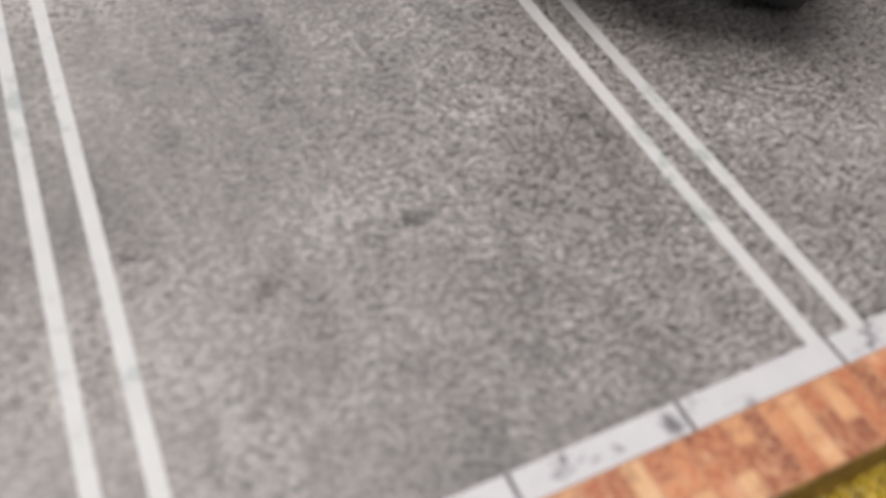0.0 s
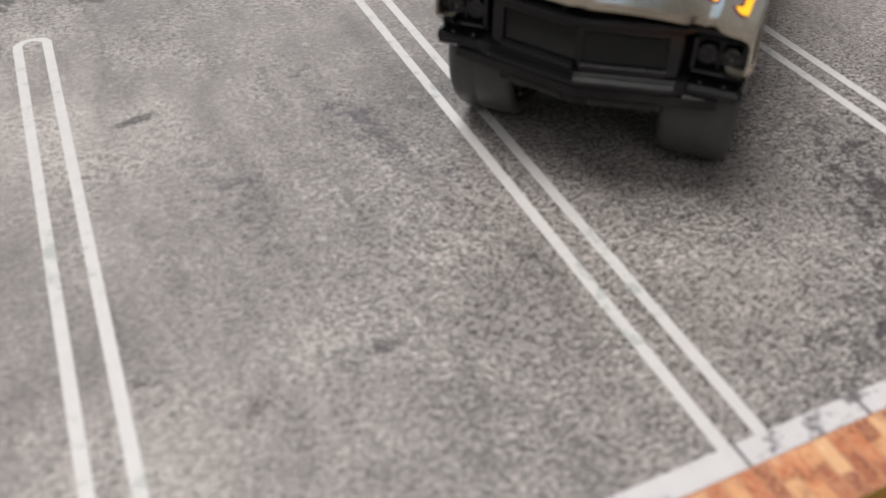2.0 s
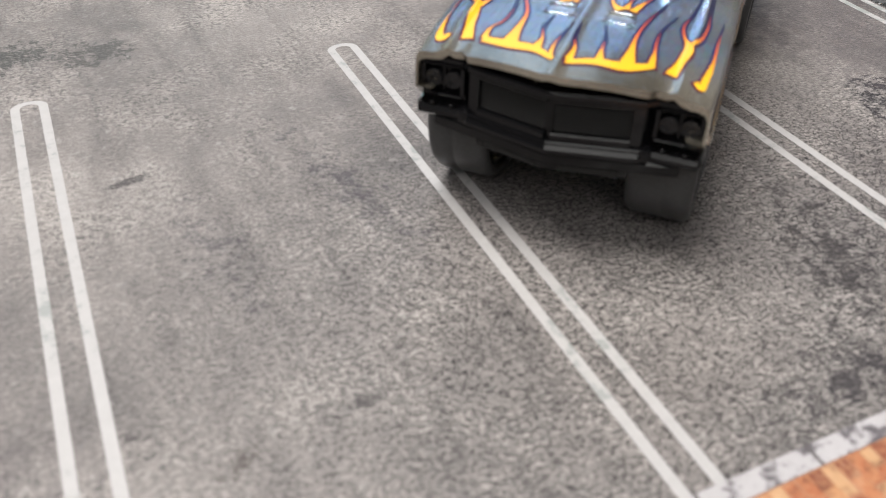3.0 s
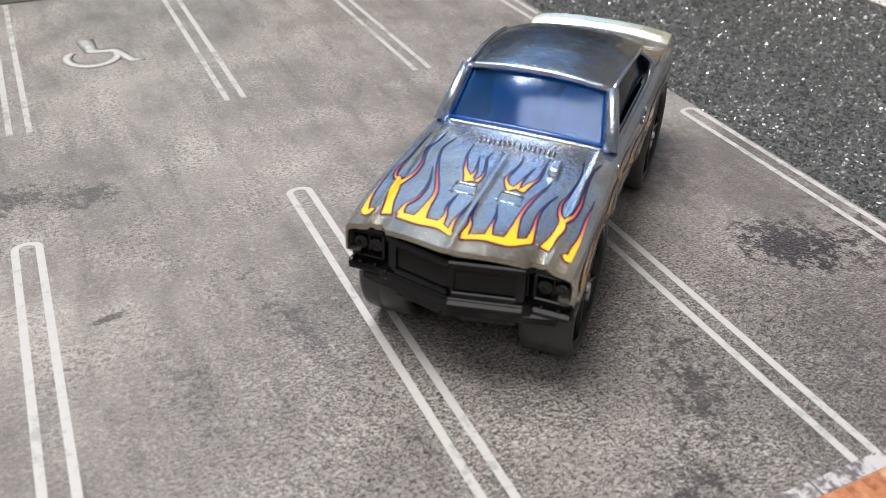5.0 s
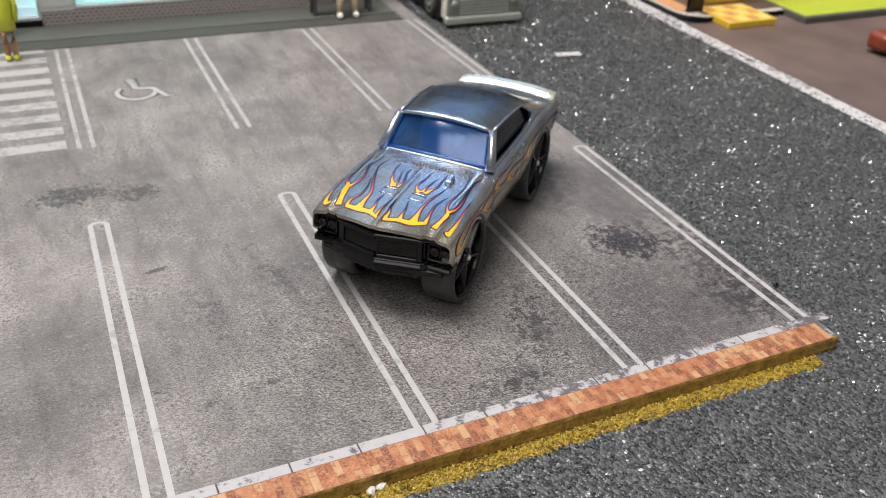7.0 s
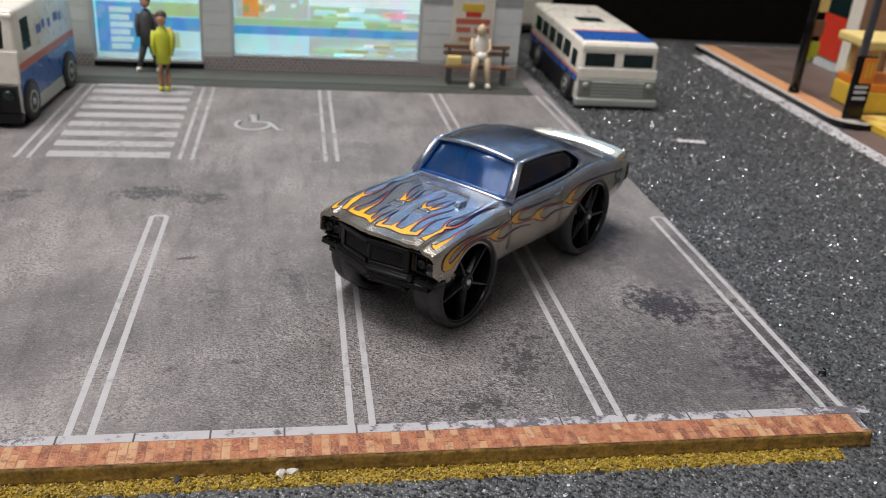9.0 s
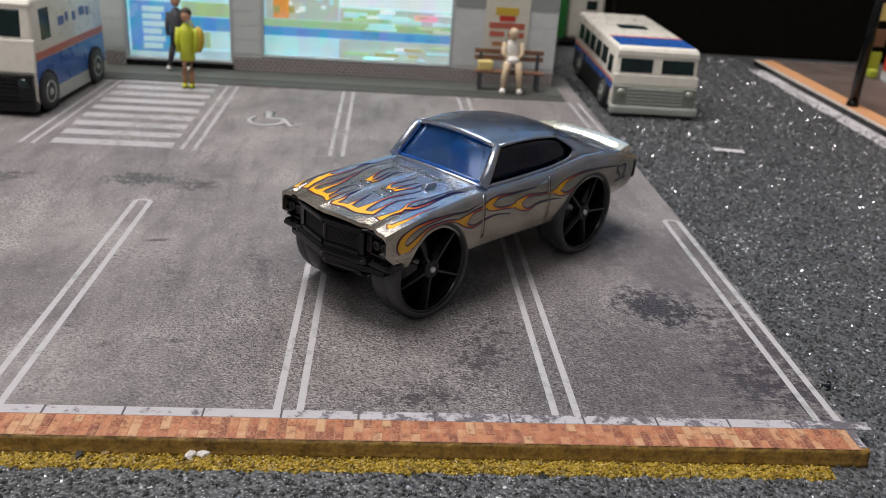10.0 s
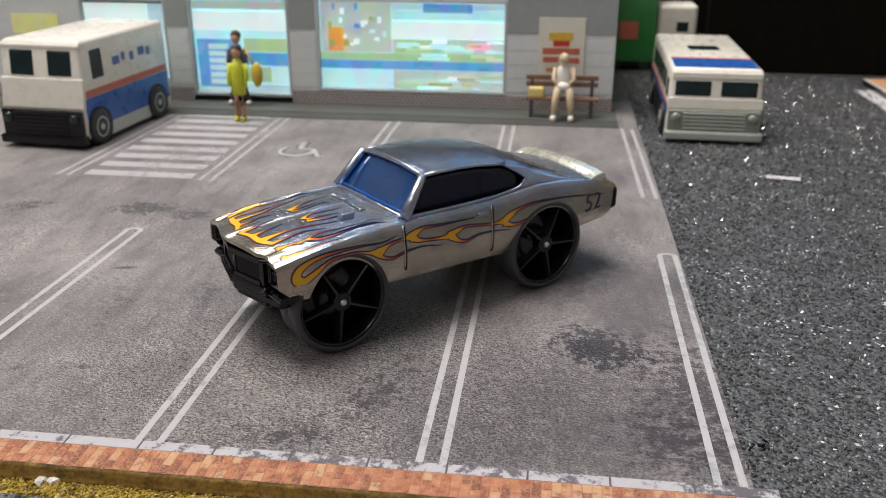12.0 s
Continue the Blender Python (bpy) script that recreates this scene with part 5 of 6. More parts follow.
# ---------------------------------------------------------------- flame graphics


def spline(ctrl, count):
    """Smooth samples through control values (each a tuple)."""
    c = [np.array(p, float) for p in ctrl]
    c = [2 * c[0] - c[1]] + c + [2 * c[-1] - c[-2]]
    out = []
    for i in range(count):
        t = (len(c) - 3) * i / (count - 1)
        k = min(int(t), len(c) - 4)
        t -= k
        p0, p1, p2, p3 = c[k:k + 4]
        out.append(0.5 * (2 * p1 + (p2 - p0) * t + (2 * p0 - 5 * p1 + 4 * p2 - p3) * t * t + (3 * p1 - p0 - 3 * p2 + p3) * t ** 3))
    return out


def ribbon(bm, lay, mid, widths, along, place, lift):
    """A thin film of ink along a path on the skin."""
    rows = []
    for i, p in enumerate(mid):
        d = mid[min(i + 1, len(mid) - 1)] - mid[max(i - 1, 0)]
        d = d / (np.hypot(*d) + 1e-9)
        nrm = np.array((-d[1], d[0])) * widths[i]
        row = []
        for f in (-1, -0.5, 0, 0.5, 1):
            q = p + nrm * f
            v = bm.verts.new(place(q[0], q[1], lift))
            v[lay] = along[i]
            row.append(v)
        rows.append(row)
    for a, b in zip(rows, rows[1:]):
        for k in range(4):
            bm.faces.new((a[k], a[k + 1], b[k + 1], b[k])).smooth = True


def on_bonnet(x, y, lift):
    h = half_width(x) - 1.5
    if abs(y) > h:
        over = min(abs(y) - h, 0.9)
        return (x + nose(x, y), math.copysign(h + over, y), bonnet(x, h) - 0.55 * over ** 1.5 + lift)
    return (x + nose(x, y), y, bonnet(x, y) + lift)


def on_flank(s):
    return lambda x, z, lift: (x, s * (flank(x, z) + lift), z)


def ink(fill, line):
    part("flame", fill, M_FLAME, car)
    part("flame_outline", line, M_OUTLINE, car)


def flames():
    f, o = bmesh.new(), bmesh.new()
    return f, o, f.verts.layers.float.new("along"), o.verts.layers.float.new("along")


def flame(place, *licks, slim=1.0):
    """One printed flame: each lick is a path of (position, position, half-width, tone) from its root to its tail."""
    fill, line, fl, ll = flames()
    for i, ctrl in enumerate(licks):
        pts = spline(ctrl, 7 * len(ctrl))
        mid = [p[:2] for p in pts]
        ws = [max(0.0, float(p[2])) * slim * (1 - 0.45 * min(1.0, max(0.0, float(p[3])) / 0.5)) for p in pts]
        tone = [min(1.0, max(0.0, float(p[3]))) for p in pts]
        n_ = len(pts)
        solid = max(2, sum(1 for w in ws if w > 0.03))
        ribbon(fill, fl, mid[:solid], ws[:solid], tone[:solid], place, 0.075 + 0.005 * i)
        back = mid[0] - mid[1]
        mid = [mid[0] + back / (np.hypot(*back) + 1e-9) * 0.2] + mid[1:]
        pen = [0.23 * (1 - 0.66 * max(0.0, (k / (n_ - 1) - 0.6) / 0.4)) for k in range(n_)]
        ribbon(line, ll, mid, [w + p for w, p in zip(ws, pen)], [t * 1.05 for t in tone], place, 0.035 + 0.003 * i)
    ink(fill, line)


def bonnet_flame(*licks):
    flame(on_bonnet, *licks, slim=0.66)


# across the bonnet, from its right edge to its left
bonnet_flame(((32.1, -10.9, 0.3, 0), (32.8, -11.5, 0.55, 0), (31.6, -12.1, 0.55, 0.05), (28.5, -12.4, 0.33, 0.4), (26, -12.3, 0.2, 0.65), (23.3, -12.2, 0.03, 0.9), (20, -12.2, 0, 1)))
bonnet_flame(
      ((32.8, -9.0, 0.85, 0), (30.6, -9.5, 0.6, 0), (28.2, -9.9, 0.72, 0.1), (26, -10.2, 0.5, 0.25), (24.8, -11.1, 0.33, 0.55), (22.4, -11.5, 0.16, 0.8), (19.4, -11.2, 0, 1), (15.5, -11.2, 0, 1), (12.8, -11.1, 0, 1)),
      ((26.8, -9.9, 0.5, 0.2), (24.3, -9.1, 0.38, 0.55), (21.5, -9.0, 0.22, 0.75), (19, -9.5, 0.06, 0.95), (17, -9.7, 0, 1), (15, -9.3, 0, 1), (12.4, -9.1, 0, 1)))
bonnet_flame(
      ((32.4, -7.5, 0.5, 0), (32.4, -4.9, 0.7, 0), (32.2, -2.5, 0.6, 0), (32.8, -0.5, 0.3, 0)),
      ((32.2, -7.4, 0.55, 0), (30.8, -7.4, 0.25, 0.35), (29, -6.6, 0.2, 0.65), (26.5, -6.4, 0.08, 0.9), (24, -6.8, 0, 1), (21.6, -7.5, 0, 1)),
      ((32.2, -4.9, 1.15, 0), (30.2, -4.9, 0.6, 0.2), (27, -5.0, 0.4, 0.55), (23.5, -6.2, 0.24, 0.75), (19.4, -7.5, 0.02, 1), (16.5, -8, 0, 1), (13.9, -7.3, 0, 1)),
      ((32.1, -2.4, 0.75, 0), (30.8, -2.3, 0.3, 0.35), (29.1, -2.7, 0.08, 0.8), (27.6, -2.6, 0, 1), (26.4, -2.4, 0, 1)),
      ((32.6, -0.9, 0.4, 0.1), (30.9, -1.0, 0.2, 0.45), (29, -0.7, 0.03, 0.9), (27.2, -0.4, 0, 1)))
bonnet_flame(
      ((32.8, 0.6, 0.35, 0), (32.4, 3.0, 0.55, 0), (32.5, 5.5, 0.7, 0), (31.8, 7.6, 0.45, 0)),
      ((32.5, 0.8, 0.5, 0), (31, 0.8, 0.28, 0.35), (29.6, 0.4, 0.08, 0.8), (27, 0.3, 0, 1)),
      ((32.3, 3.2, 0.65, 0), (30.7, 3.0, 0.25, 0.45), (29, 2.9, 0.04, 0.9), (26.8, 2.4, 0, 1)),
      ((32.3, 5.5, 1.1, 0), (30.5, 5.4, 0.6, 0.2), (27.8, 5.3, 0.35, 0.55), (24.3, 5.7, 0.2, 0.8), (20.8, 6.5, 0.02, 1), (18.9, 6.7, 0, 1)),
      ((32.0, 7.4, 0.6, 0.05), (30, 7.3, 0.34, 0.45), (28, 7.1, 0.2, 0.7), (25.5, 7.2, 0.06, 0.95), (22.1, 8.0, 0, 1)))
bonnet_flame(
      ((32.5, 9.2, 0.75, 0), (30.6, 9.6, 0.55, 0), (28.5, 9.9, 0.72, 0.1), (27, 9.7, 0.5, 0.25), (25.6, 9.1, 0.33, 0.55), (23.5, 8.8, 0.2, 0.75), (20.7, 9.2, 0.06, 0.95), (16.5, 9.4, 0, 1), (13, 8.9, 0, 1)),
      ((27.3, 10.0, 0.45, 0.2), (25.5, 10.6, 0.34, 0.55), (22.5, 10.8, 0.24, 0.75), (19.4, 10.6, 0.06, 0.95), (15, 10.5, 0, 1), (12.2, 11, 0, 1)))
bonnet_flame(((32.2, 11.3, 0.35, 0), (32.6, 11.9, 0.5, 0), (31, 12.1, 0.55, 0.1), (28.3, 12.2, 0.34, 0.45), (25.2, 12.1, 0.22, 0.7), (21.6, 12.1, 0.03, 0.95), (19, 12.2, 0, 1)))
# behind the two scoops
bonnet_flame(
      ((23.4, -2.2, 0.95, 0), (22.3, -2.8, 0.55, 0.1), (21.0, -3.5, 0.32, 0.35), (19.4, -4.0, 0.16, 0.75), (17.4, -4.5, 0, 1), (14.8, -4.6, 0, 1)),
      ((22.9, -2.3, 0.45, 0.1), (21.4, -2.2, 0.22, 0.5), (20.0, -2.4, 0.05, 0.9), (17.6, -2.9, 0, 1)),
      ((23.2, -1.4, 0.4, 0.1), (21.8, -1.1, 0.2, 0.5), (20.2, -1.3, 0.05, 0.9), (17.6, -1.9, 0, 1), (15.9, -1.6, 0, 1)))
bonnet_flame(
      ((23.3, 2.9, 0.8, 0), (22.4, 2.1, 0.35, 0.2), (21.0, 1.6, 0.2, 0.55), (19.4, 1.9, 0.05, 0.9), (17.4, 2.2, 0, 1), (15.5, 2.1, 0, 1)),
      ((22.9, 3.3, 0.6, 0.1), (21.6, 3.4, 0.26, 0.45), (20.0, 3.6, 0.06, 0.85), (17.4, 4.1, 0, 1)),
      ((23.2, 4.0, 0.55, 0.05), (21.4, 4.5, 0.38, 0.35), (19.6, 5.1, 0.12, 0.8), (16.9, 5.1, 0, 1), (14.8, 5.1, 0, 1)))

for s in (1, -1):
    place = on_flank(s)
    # hook over the front wheel
    flame(place,
          ((28.2, 14.2, 0.5, 0), (30.0, 15.0, 0.8, 0), (29.6, 16.5, 0.6, 0.1), (27.1, 17.6, 0.42, 0.4), (23.7, 18.0, 0.3, 0.65), (18.6, 17.9, 0.1, 0.9), (14.3, 17.5, 0, 1), (11.5, 18.0, 0, 1)),
          ((29.0, 14.4, 0.55, 0), (26.9, 15.4, 0.48, 0.2), (23.9, 16.9, 0.26, 0.6), (19.7, 17.0, 0.15, 0.65), (16.9, 16.4, 0.28, 0.3), (15.2, 16.0, 0.6, 0)))
    # a chain of forks along the doors to the rear wheel
    flame(place,
          ((16.6, 16.3, 0.25, 0.25), (15.0, 16.0, 0.75, 0), (14.0, 16.4, 0.5, 0.15), (12.7, 16.9, 0.28, 0.55), (11, 17.1, 0.2, 0.6), (9.9, 17.2, 0.3, 0.3), (8.4, 17.3, 0.72, 0)),
          ((15.2, 15.8, 0.6, 0.05), (14.2, 14.9, 0.35, 0.45), (12.2, 14.3, 0.22, 0.7), (9.9, 14.8, 0.1, 0.9), (6.5, 15.0, 0, 1), (2.4, 14.3, 0, 1)))
    flame(place,
          ((9.0, 17.2, 0.6, 0), (7.6, 17.7, 0.55, 0.15), (5.8, 18.2, 0.25, 0.55), (2.3, 18.0, 0.08, 0.9), (-1.5, 17.9, 0, 1), (-4.9, 17.8, 0, 1)),
          ((8.4, 17.1, 0.75, 0), (6.8, 16.2, 0.4, 0.4), (4.2, 15.8, 0.22, 0.6), (1.8, 15.6, 0.34, 0.25), (0.2, 15.7, 0.72, 0)))
    flame(place,
          ((0.8, 15.7, 0.65, 0), (-1.2, 16.3, 0.45, 0.3), (-2.9, 16.6, 0.22, 0.65), (-6, 16.2, 0.14, 0.75), (-9.3, 15.8, 0.22, 0.4), (-11.6, 15.8, 0.68, 0)),
          ((0.3, 15.5, 0.7, 0), (-1.2, 14.4, 0.38, 0.4), (-3.1, 13.9, 0.22, 0.7), (-5.5, 14.5, 0.08, 0.95), (-9.3, 14.4, 0, 1), (-12.8, 13.9, 0, 1)))
    flame(place,
          ((-11.0, 15.7, 0.5, 0), (-12.6, 16.6, 0.58, 0.1), (-14.4, 17.4, 0.3, 0.5), (-18, 17.9, 0.14, 0.8), (-23, 17.8, 0, 1), (-30, 17.0, 0, 1), (-36.9, 15.9, 0, 1)),
          ((-11.3, 15.5, 0.6, 0.05), (-13.4, 14.7, 0.33, 0.45), (-16.2, 15.0, 0.15, 0.75), (-18.6, 15.9, 0, 1)))
    cu = bpy.data.curves.new("number", "FONT")
    cu.body, cu.size, cu.align_x, cu.extrude = "52", 5.0, "CENTER", 0.03
    cu.offset = -0.04
    tmp = new("number", cu)
    me = bpy.data.meshes.new_from_object(tmp.evaluated_get(bpy.context.evaluated_depsgraph_get()))
    bpy.data.objects.remove(tmp)
    for v in me.vertices:
        x, z = -34.0 - v.co.x * s, 13.2 + v.co.y
        v.co = Vector((x, s * (flank(x, z) + 0.06 + v.co.z), z)) * MM
    me.materials.append(M_NAVY)
    num = new("racing_number", me)
    num.parent = car
    num["label"] = "dark blue racing number 52"

# ---------------------------------------------------------------- vans


def van_wheel(parent, x, y, r, s):
    m = Matrix.Translation((x, y, r)) @ Matrix.Rotation(radians(90 * s), 4, "Y")
    bm = lathe(bmesh.new(), [(r * 0.62, -0.1), (r * 0.9, 0.0), (r, -0.5), (r, -3.4), (r * 0.8, -3.8)], m, 28)
    w = part("tyre", bm, M_TYRE, parent)
    bm = lathe(bmesh.new(), [(r * 0.62, -0.2), (r * 0.58, 0.12), (r * 0.45, -0.25), (r * 0.2, -0.1), (r * 0.15, 0.25), (0.05, 0.3)], m, 20)
    part("rim", bm, M_CHROME, w)


def small_van(m, name, label, group, w, ln, h, win, band, grille_top, grille_mat, slope, wheel_r, wheels, roof_band, panes):
    """A boxy die-cast delivery van, its front at y = 0, facing -y."""
    van = thing(name, label, "toy van", m, group)
    hw = w / 2
    bm = bmesh.new()
    box(bm, -hw, hw, 0.0, ln, 2.0, h, 1.3, 3, fn=lambda c: Vector((c.x * (0.955 if c.z > h / 2 else 1.0), c.y + (slope if c.z > h / 2 and c.y < 1 else 0), c.z)))
    for f in bm.faces:
        f.smooth = True
    body = part("body", bm, M_VAN_WHITE, van)
    body.data.set_sharp_from_angle(angle=radians(35))

    def front_y(z):
        return slope * (z - 2.0) / (h - 2.0)
    # windscreens
    for s in (-1, 1):
        bm = bmesh.new()
        x0, x1 = sorted((s * hw * panes[0], s * hw * panes[1]))
        box(bm, x0, x1, -0.25, 0.6, win[0], win[1], 0.5, fn=lambda c: Vector((c.x, c.y + front_y(c.z), c.z)))
        part("windscreen", bm, M_DARKGLASS, van)
    bm = bmesh.new()
    box(bm, -hw * 0.95, hw * 0.95, -0.35, 0.8, win[1] + 0.4, h - 1.0, 0.5, fn=lambda c: Vector((c.x, c.y + front_y(c.z), c.z)))
    part("visor", bm, M_VAN_WHITE, van)
    bm = bmesh.new()
    box(bm, -hw * 1.0, hw * 1.0, -0.35, 0.9, grille_top + 0.1, win[0] - 0.5, 0.4, fn=lambda c: Vector((c.x, c.y + front_y(c.z), c.z)))
    part("nose_panel", bm, M_VAN_WHITE, van)
    # grille, bumper and lamps
    bm = bmesh.new()
    box(bm, -hw * 0.97, hw * 0.97, -1.0, 0.8, 2.2, grille_top, 0.4)
    g = part("grille", bm, M_GRILLE if grille_mat is M_CHROME else grille_mat, van)
    z = 4.6
    while z < grille_top - 0.8:
        part("grille_bar", box(bmesh.new(), -hw * 0.66, hw * 0.66, -1.35, -0.8, z, z + 0.55, 0.15), grille_mat, g)
        z += 1.15
    for s in (-1, 1):
        bm = lathe(bmesh.new(), [(1.6, 0.0), (1.55, 0.5), (1.1, 0.85), (0.05, 1.0)], Matrix.Translation((s * hw * 0.8, -0.8, grille_top - 2.4)) @ Matrix.Rotation(radians(90), 4, "X"), 18)
        part("headlamp", bm, M_GRILLE if grille_mat is M_CHROME else M_DARKGLASS, g)
    bm = bmesh.new()
    box(bm, -hw * 1.03, hw * 1.03, -2.2, 1.0, 1.2, 3.9, 0.6)
    part("bumper", bm, grille_mat, van)
    # sides
    for s in (-1, 1):
        def on_side(name, y0, y1, z0, z1, mat, proud, label=""):
            bm = bmesh.new()
            a, b = sorted((s * (hw - 0.3), s * (hw + proud)))
            box(bm, a, b, y0, y1, z0, z1, 0.08, fn=lambda c: Vector((c.x * (1 - 0.045 * max(0, (c.z - 2) / (h - 2))), c.y, c.z)))
            part(name, bm, mat, van, label)
        on_side("lower_panel", 2.0, ln - 1.5, band[0], band[1], M_VAN_BLUE, 0.12, "blue painted lower side")
        on_side("stripe", 2.0, ln - 1.5, band[1] + 0.15, band[2], M_VAN_RED, 0.12, "faded red side stripe")
        # roof-striped van: sill coloured black for the shade on its lower side
        on_side("sill", 4, ln - 4, 1.5, band[0] - 0.1, M_BLACKER if roof_band else M_CHROME, 0.2)
        on_side("cab_window", slope + 4.0, slope + 10.0, win[0] - 1.5, win[1] - 0.5, M_DARKGLASS, 0.1)
        if roof_band:
            for yy in range(int(slope) + 13, int(ln) - 12, 11):
                on_side("side_window", yy, yy + 9.0, win[0] - 0.5, win[1] + 0.4, M_DARKGLASS, 0.1)
        for j, yy in enumerate([] if roof_band else range(int(slope) + 16, int(ln) - 8, 5)):
            on_side("lettering_bar", yy, yy + (2.2 if j % 3 else 4.0), win[0] + 0.6 + 0.6 * (j % 2), win[0] + 3.2 + 0.6 * (j % 2), M_BLUE_PRINT, 0.06)
        for wy in wheels:
            m_arch = Matrix.Translation((s * (hw - 0.3), wy, wheel_r)) @ Matrix.Rotation(radians(90 * s), 4, "Y")
            part("wheel_arch", lathe(bmesh.new(), [(wheel_r + 0.5, 0.0), (wheel_r + 0.9, 0.7), (wheel_r + 0.5, 0.75), (wheel_r + 0.1, 0.35)], m_arch, 28), M_BLACKER, van)
            van_wheel(van, s * (hw + 0.9), wy, wheel_r, s)
    part("underside", box(bmesh.new(), -hw * 0.8, hw * 0.8, 2, ln - 2, 1.0, 2.4), M_BLACKER, van)
    if roof_band:
        part("roof_stripe", box(bmesh.new(), -hw * 0.88, hw * 0.88, roof_band[0], roof_band[1], h - 0.2, h + 0.1, 0.08), M_VAN_BLUE, van, "blue painted roof stripe")
        part("roof_stripe", box(bmesh.new(), -hw * 0.88, hw * 0.88, roof_band[1] + 0.2, roof_band[1] + 2.2, h - 0.2, h + 0.1, 0.08), M_VAN_RED, van, "faded red roof stripe")
        bm = bmesh.new()
        box(bm, -hw * 0.36, hw * 0.36, ln * 0.5, ln * 0.6, h - 0.2, h + 0.35, 0.15)
        part("roof_hatch", bm, M_DARKGLASS, van)
    return van


small_van(mm_pose(64.0, 181.2, GZ, -1.5), "delivery_van", "white die-cast van with blue roof stripe and metal grille", "parked vans",
          29.0, 76.0, 23.0, (14.5, 19.2), (8.6, 10.6, 11.6), 10.4, M_CHROME, 2.0, 4.6, (13, 57), (4.0, 20), (0.10, 0.86))
small_van(mm_pose(-135.2, 140.6, 0.0, -4.5), "delivery_van", "cream die-cast van with blue and red stripes, black bumper", "parked vans",
          27.0, 52.0, 31.0, (20.8, 28.2), (5.4, 14.4, 16.6), 11.2, M_BLACK, 3.5, 5.2, (7.5, 42), None, (0.17, 0.74))

# green lorry behind
lorry = thing("toy_lorry", "green box lorry with a white cab, behind the van", "toy lorry", mm_pose(49.3, 305.0, GZ))
part("cargo_box", box(bmesh.new(), -18, 8.0, 0, 17, 3.6, 50, 0.6), M_GREEN, lorry, "green enamelled cargo box")
part("emblem", box(bmesh.new(), -8.0, 0.2, -0.25, 0.1, 13.5, 21.1, 0.1), M_VAN_RED, lorry, "faded red square on the box")
part("chassis", box(bmesh.new(), -18, 25, 1, 16, 1.6, 3.6, 0.2), M_BLACKER, lorry)
bm = bmesh.new()
box(bm, 8.6, 25.6, 1, 16, 3.4, 28.6, 2.0, 3)
part("cab", bm, M_VAN_WHITE, lorry)
part("cab_window", box(bmesh.new(), 16.8, 21.8, 0.7, 1.4, 17.0, 21.2, 0.3), M_DARKGLASS, lorry)
for x in (-9, 4, 19):
    bm = lathe(bmesh.new(), [(1.6, 0), (2.4, 0.1), (2.7, -0.4), (2.7, -3)], Matrix.Translation((x, 0.5, 2.7)) @ Matrix.Rotation(radians(90), 4, "X"), 20)
    part("tyre", bm, M_TYRE, lorry)

backdrop = part("backdrop", box(bmesh.new(), -600, 600, 358, 363, GZ, 140, 1.0), M_BACKDROP)
part("cloth_fold", box(bmesh.new(), 79, 600, 305.5, 309, GZ, 140, 1.0), M_BACKDROP, backdrop)
tagged(backdrop, "black cloth hung behind the model street", "backdrop", kind="structure")

# ---------------------------------------------------------------- the corner across the road
pave_z = GZ + 2.6
bm = bmesh.new()
pts = [(140.6, 284.0), (140.6, 172.0)]
for k in range(9):
    a = math.pi + (math.pi / 2) * k / 8
    pts.append((152.0 + 11.4 * math.cos(a), 171.5 + 11.4 * math.sin(a)))
pts += [(290, 160.1), (290, 284)]
sheet(bm, [(x, y, GZ - 0.1) for x, y in pts], 2.4)
corner = part("sidewalk", bm, M_BLACK)
tagged(corner, "raised corner pavement with a dark kerb face and orange edging", "pavement", kind="structure")
bm = bmesh.new()
sheet(bm, [(x, y, GZ + 2.2) for x, y in pts], 0.35)
part("kerb_top", bm, M_KERBSTONE, corner, "pale kerb top")
bm = bmesh.new()
box(bm, 142.4, 149.2, 168.5, 282.6, GZ + 2.4, GZ + 2.75)
part("edging", bm, M_ORANGE, corner, "orange brick edging strip")
bm = bmesh.new()
box(bm, 149.4, 289, 163.0, 282.6, GZ + 2.4, GZ + 2.72)
part("paving", bm, M_PAVE, corner, "brown paving")
floor2 = part("forecourt", box(bmesh.new(), 139.9, 420, 30, 159.9, GZ - 0.1, GZ + 0.35), M_RED_FLOOR)
tagged(floor2, "reddish brown printed forecourt beside the road", "forecourt", kind="structure")
bm = bmesh.new()
sheet(bm, [(140.5 + 30 * (1 - math.cos(t)), 58 + 24 * math.sin(t), GZ + 0.3) for t in (math.pi * k / 14 for k in range(15))], 0.12)
part("dark_patch", bm, M_SLATE, floor2, "slate blue curved patch")
mat_ = part("yellow_mat", box(bmesh.new(), 152, 175, 151, 171, GZ + 0.36, GZ + 2.95, 0.3), M_YELLOW)
tagged(mat_, "low yellow patterned mat at the kerb corner", "mat")
for k in range(4):
    for j in range(3):
        part("stripe", box(bmesh.new(), 153.3 + 5.4 * k, 157.0 + 5.4 * k, 152 + 6.4 * j, 156.6 + 6.6 * j, GZ + 2.9, GZ + 3.05), M_PALE_YELLOW if (j + k) % 2 else M_ORANGE, mat_)
pad = thing("lime_platform", "low lime green platform with a grey rim", "platform")
part("rim", box(bmesh.new(), 187.5, 300, 148.5, 174.5, GZ + 0.36, GZ + 2.9, 0.3), M_STEP, pad)
part("top", box(bmesh.new(), 188.6, 299, 150, 174, GZ + 2.85, GZ + 3.1, 0.1), M_LIME, pad)
lump = bmesh.new()
box(lump, 186, 203, 110, 119, GZ + 1.6, GZ + 8, 2.0, 3)
redcar = thing("small_red_car", "dark red toy car standing on the forecourt", "toy car")
part("body", lump, M_DARK_RED, redcar)
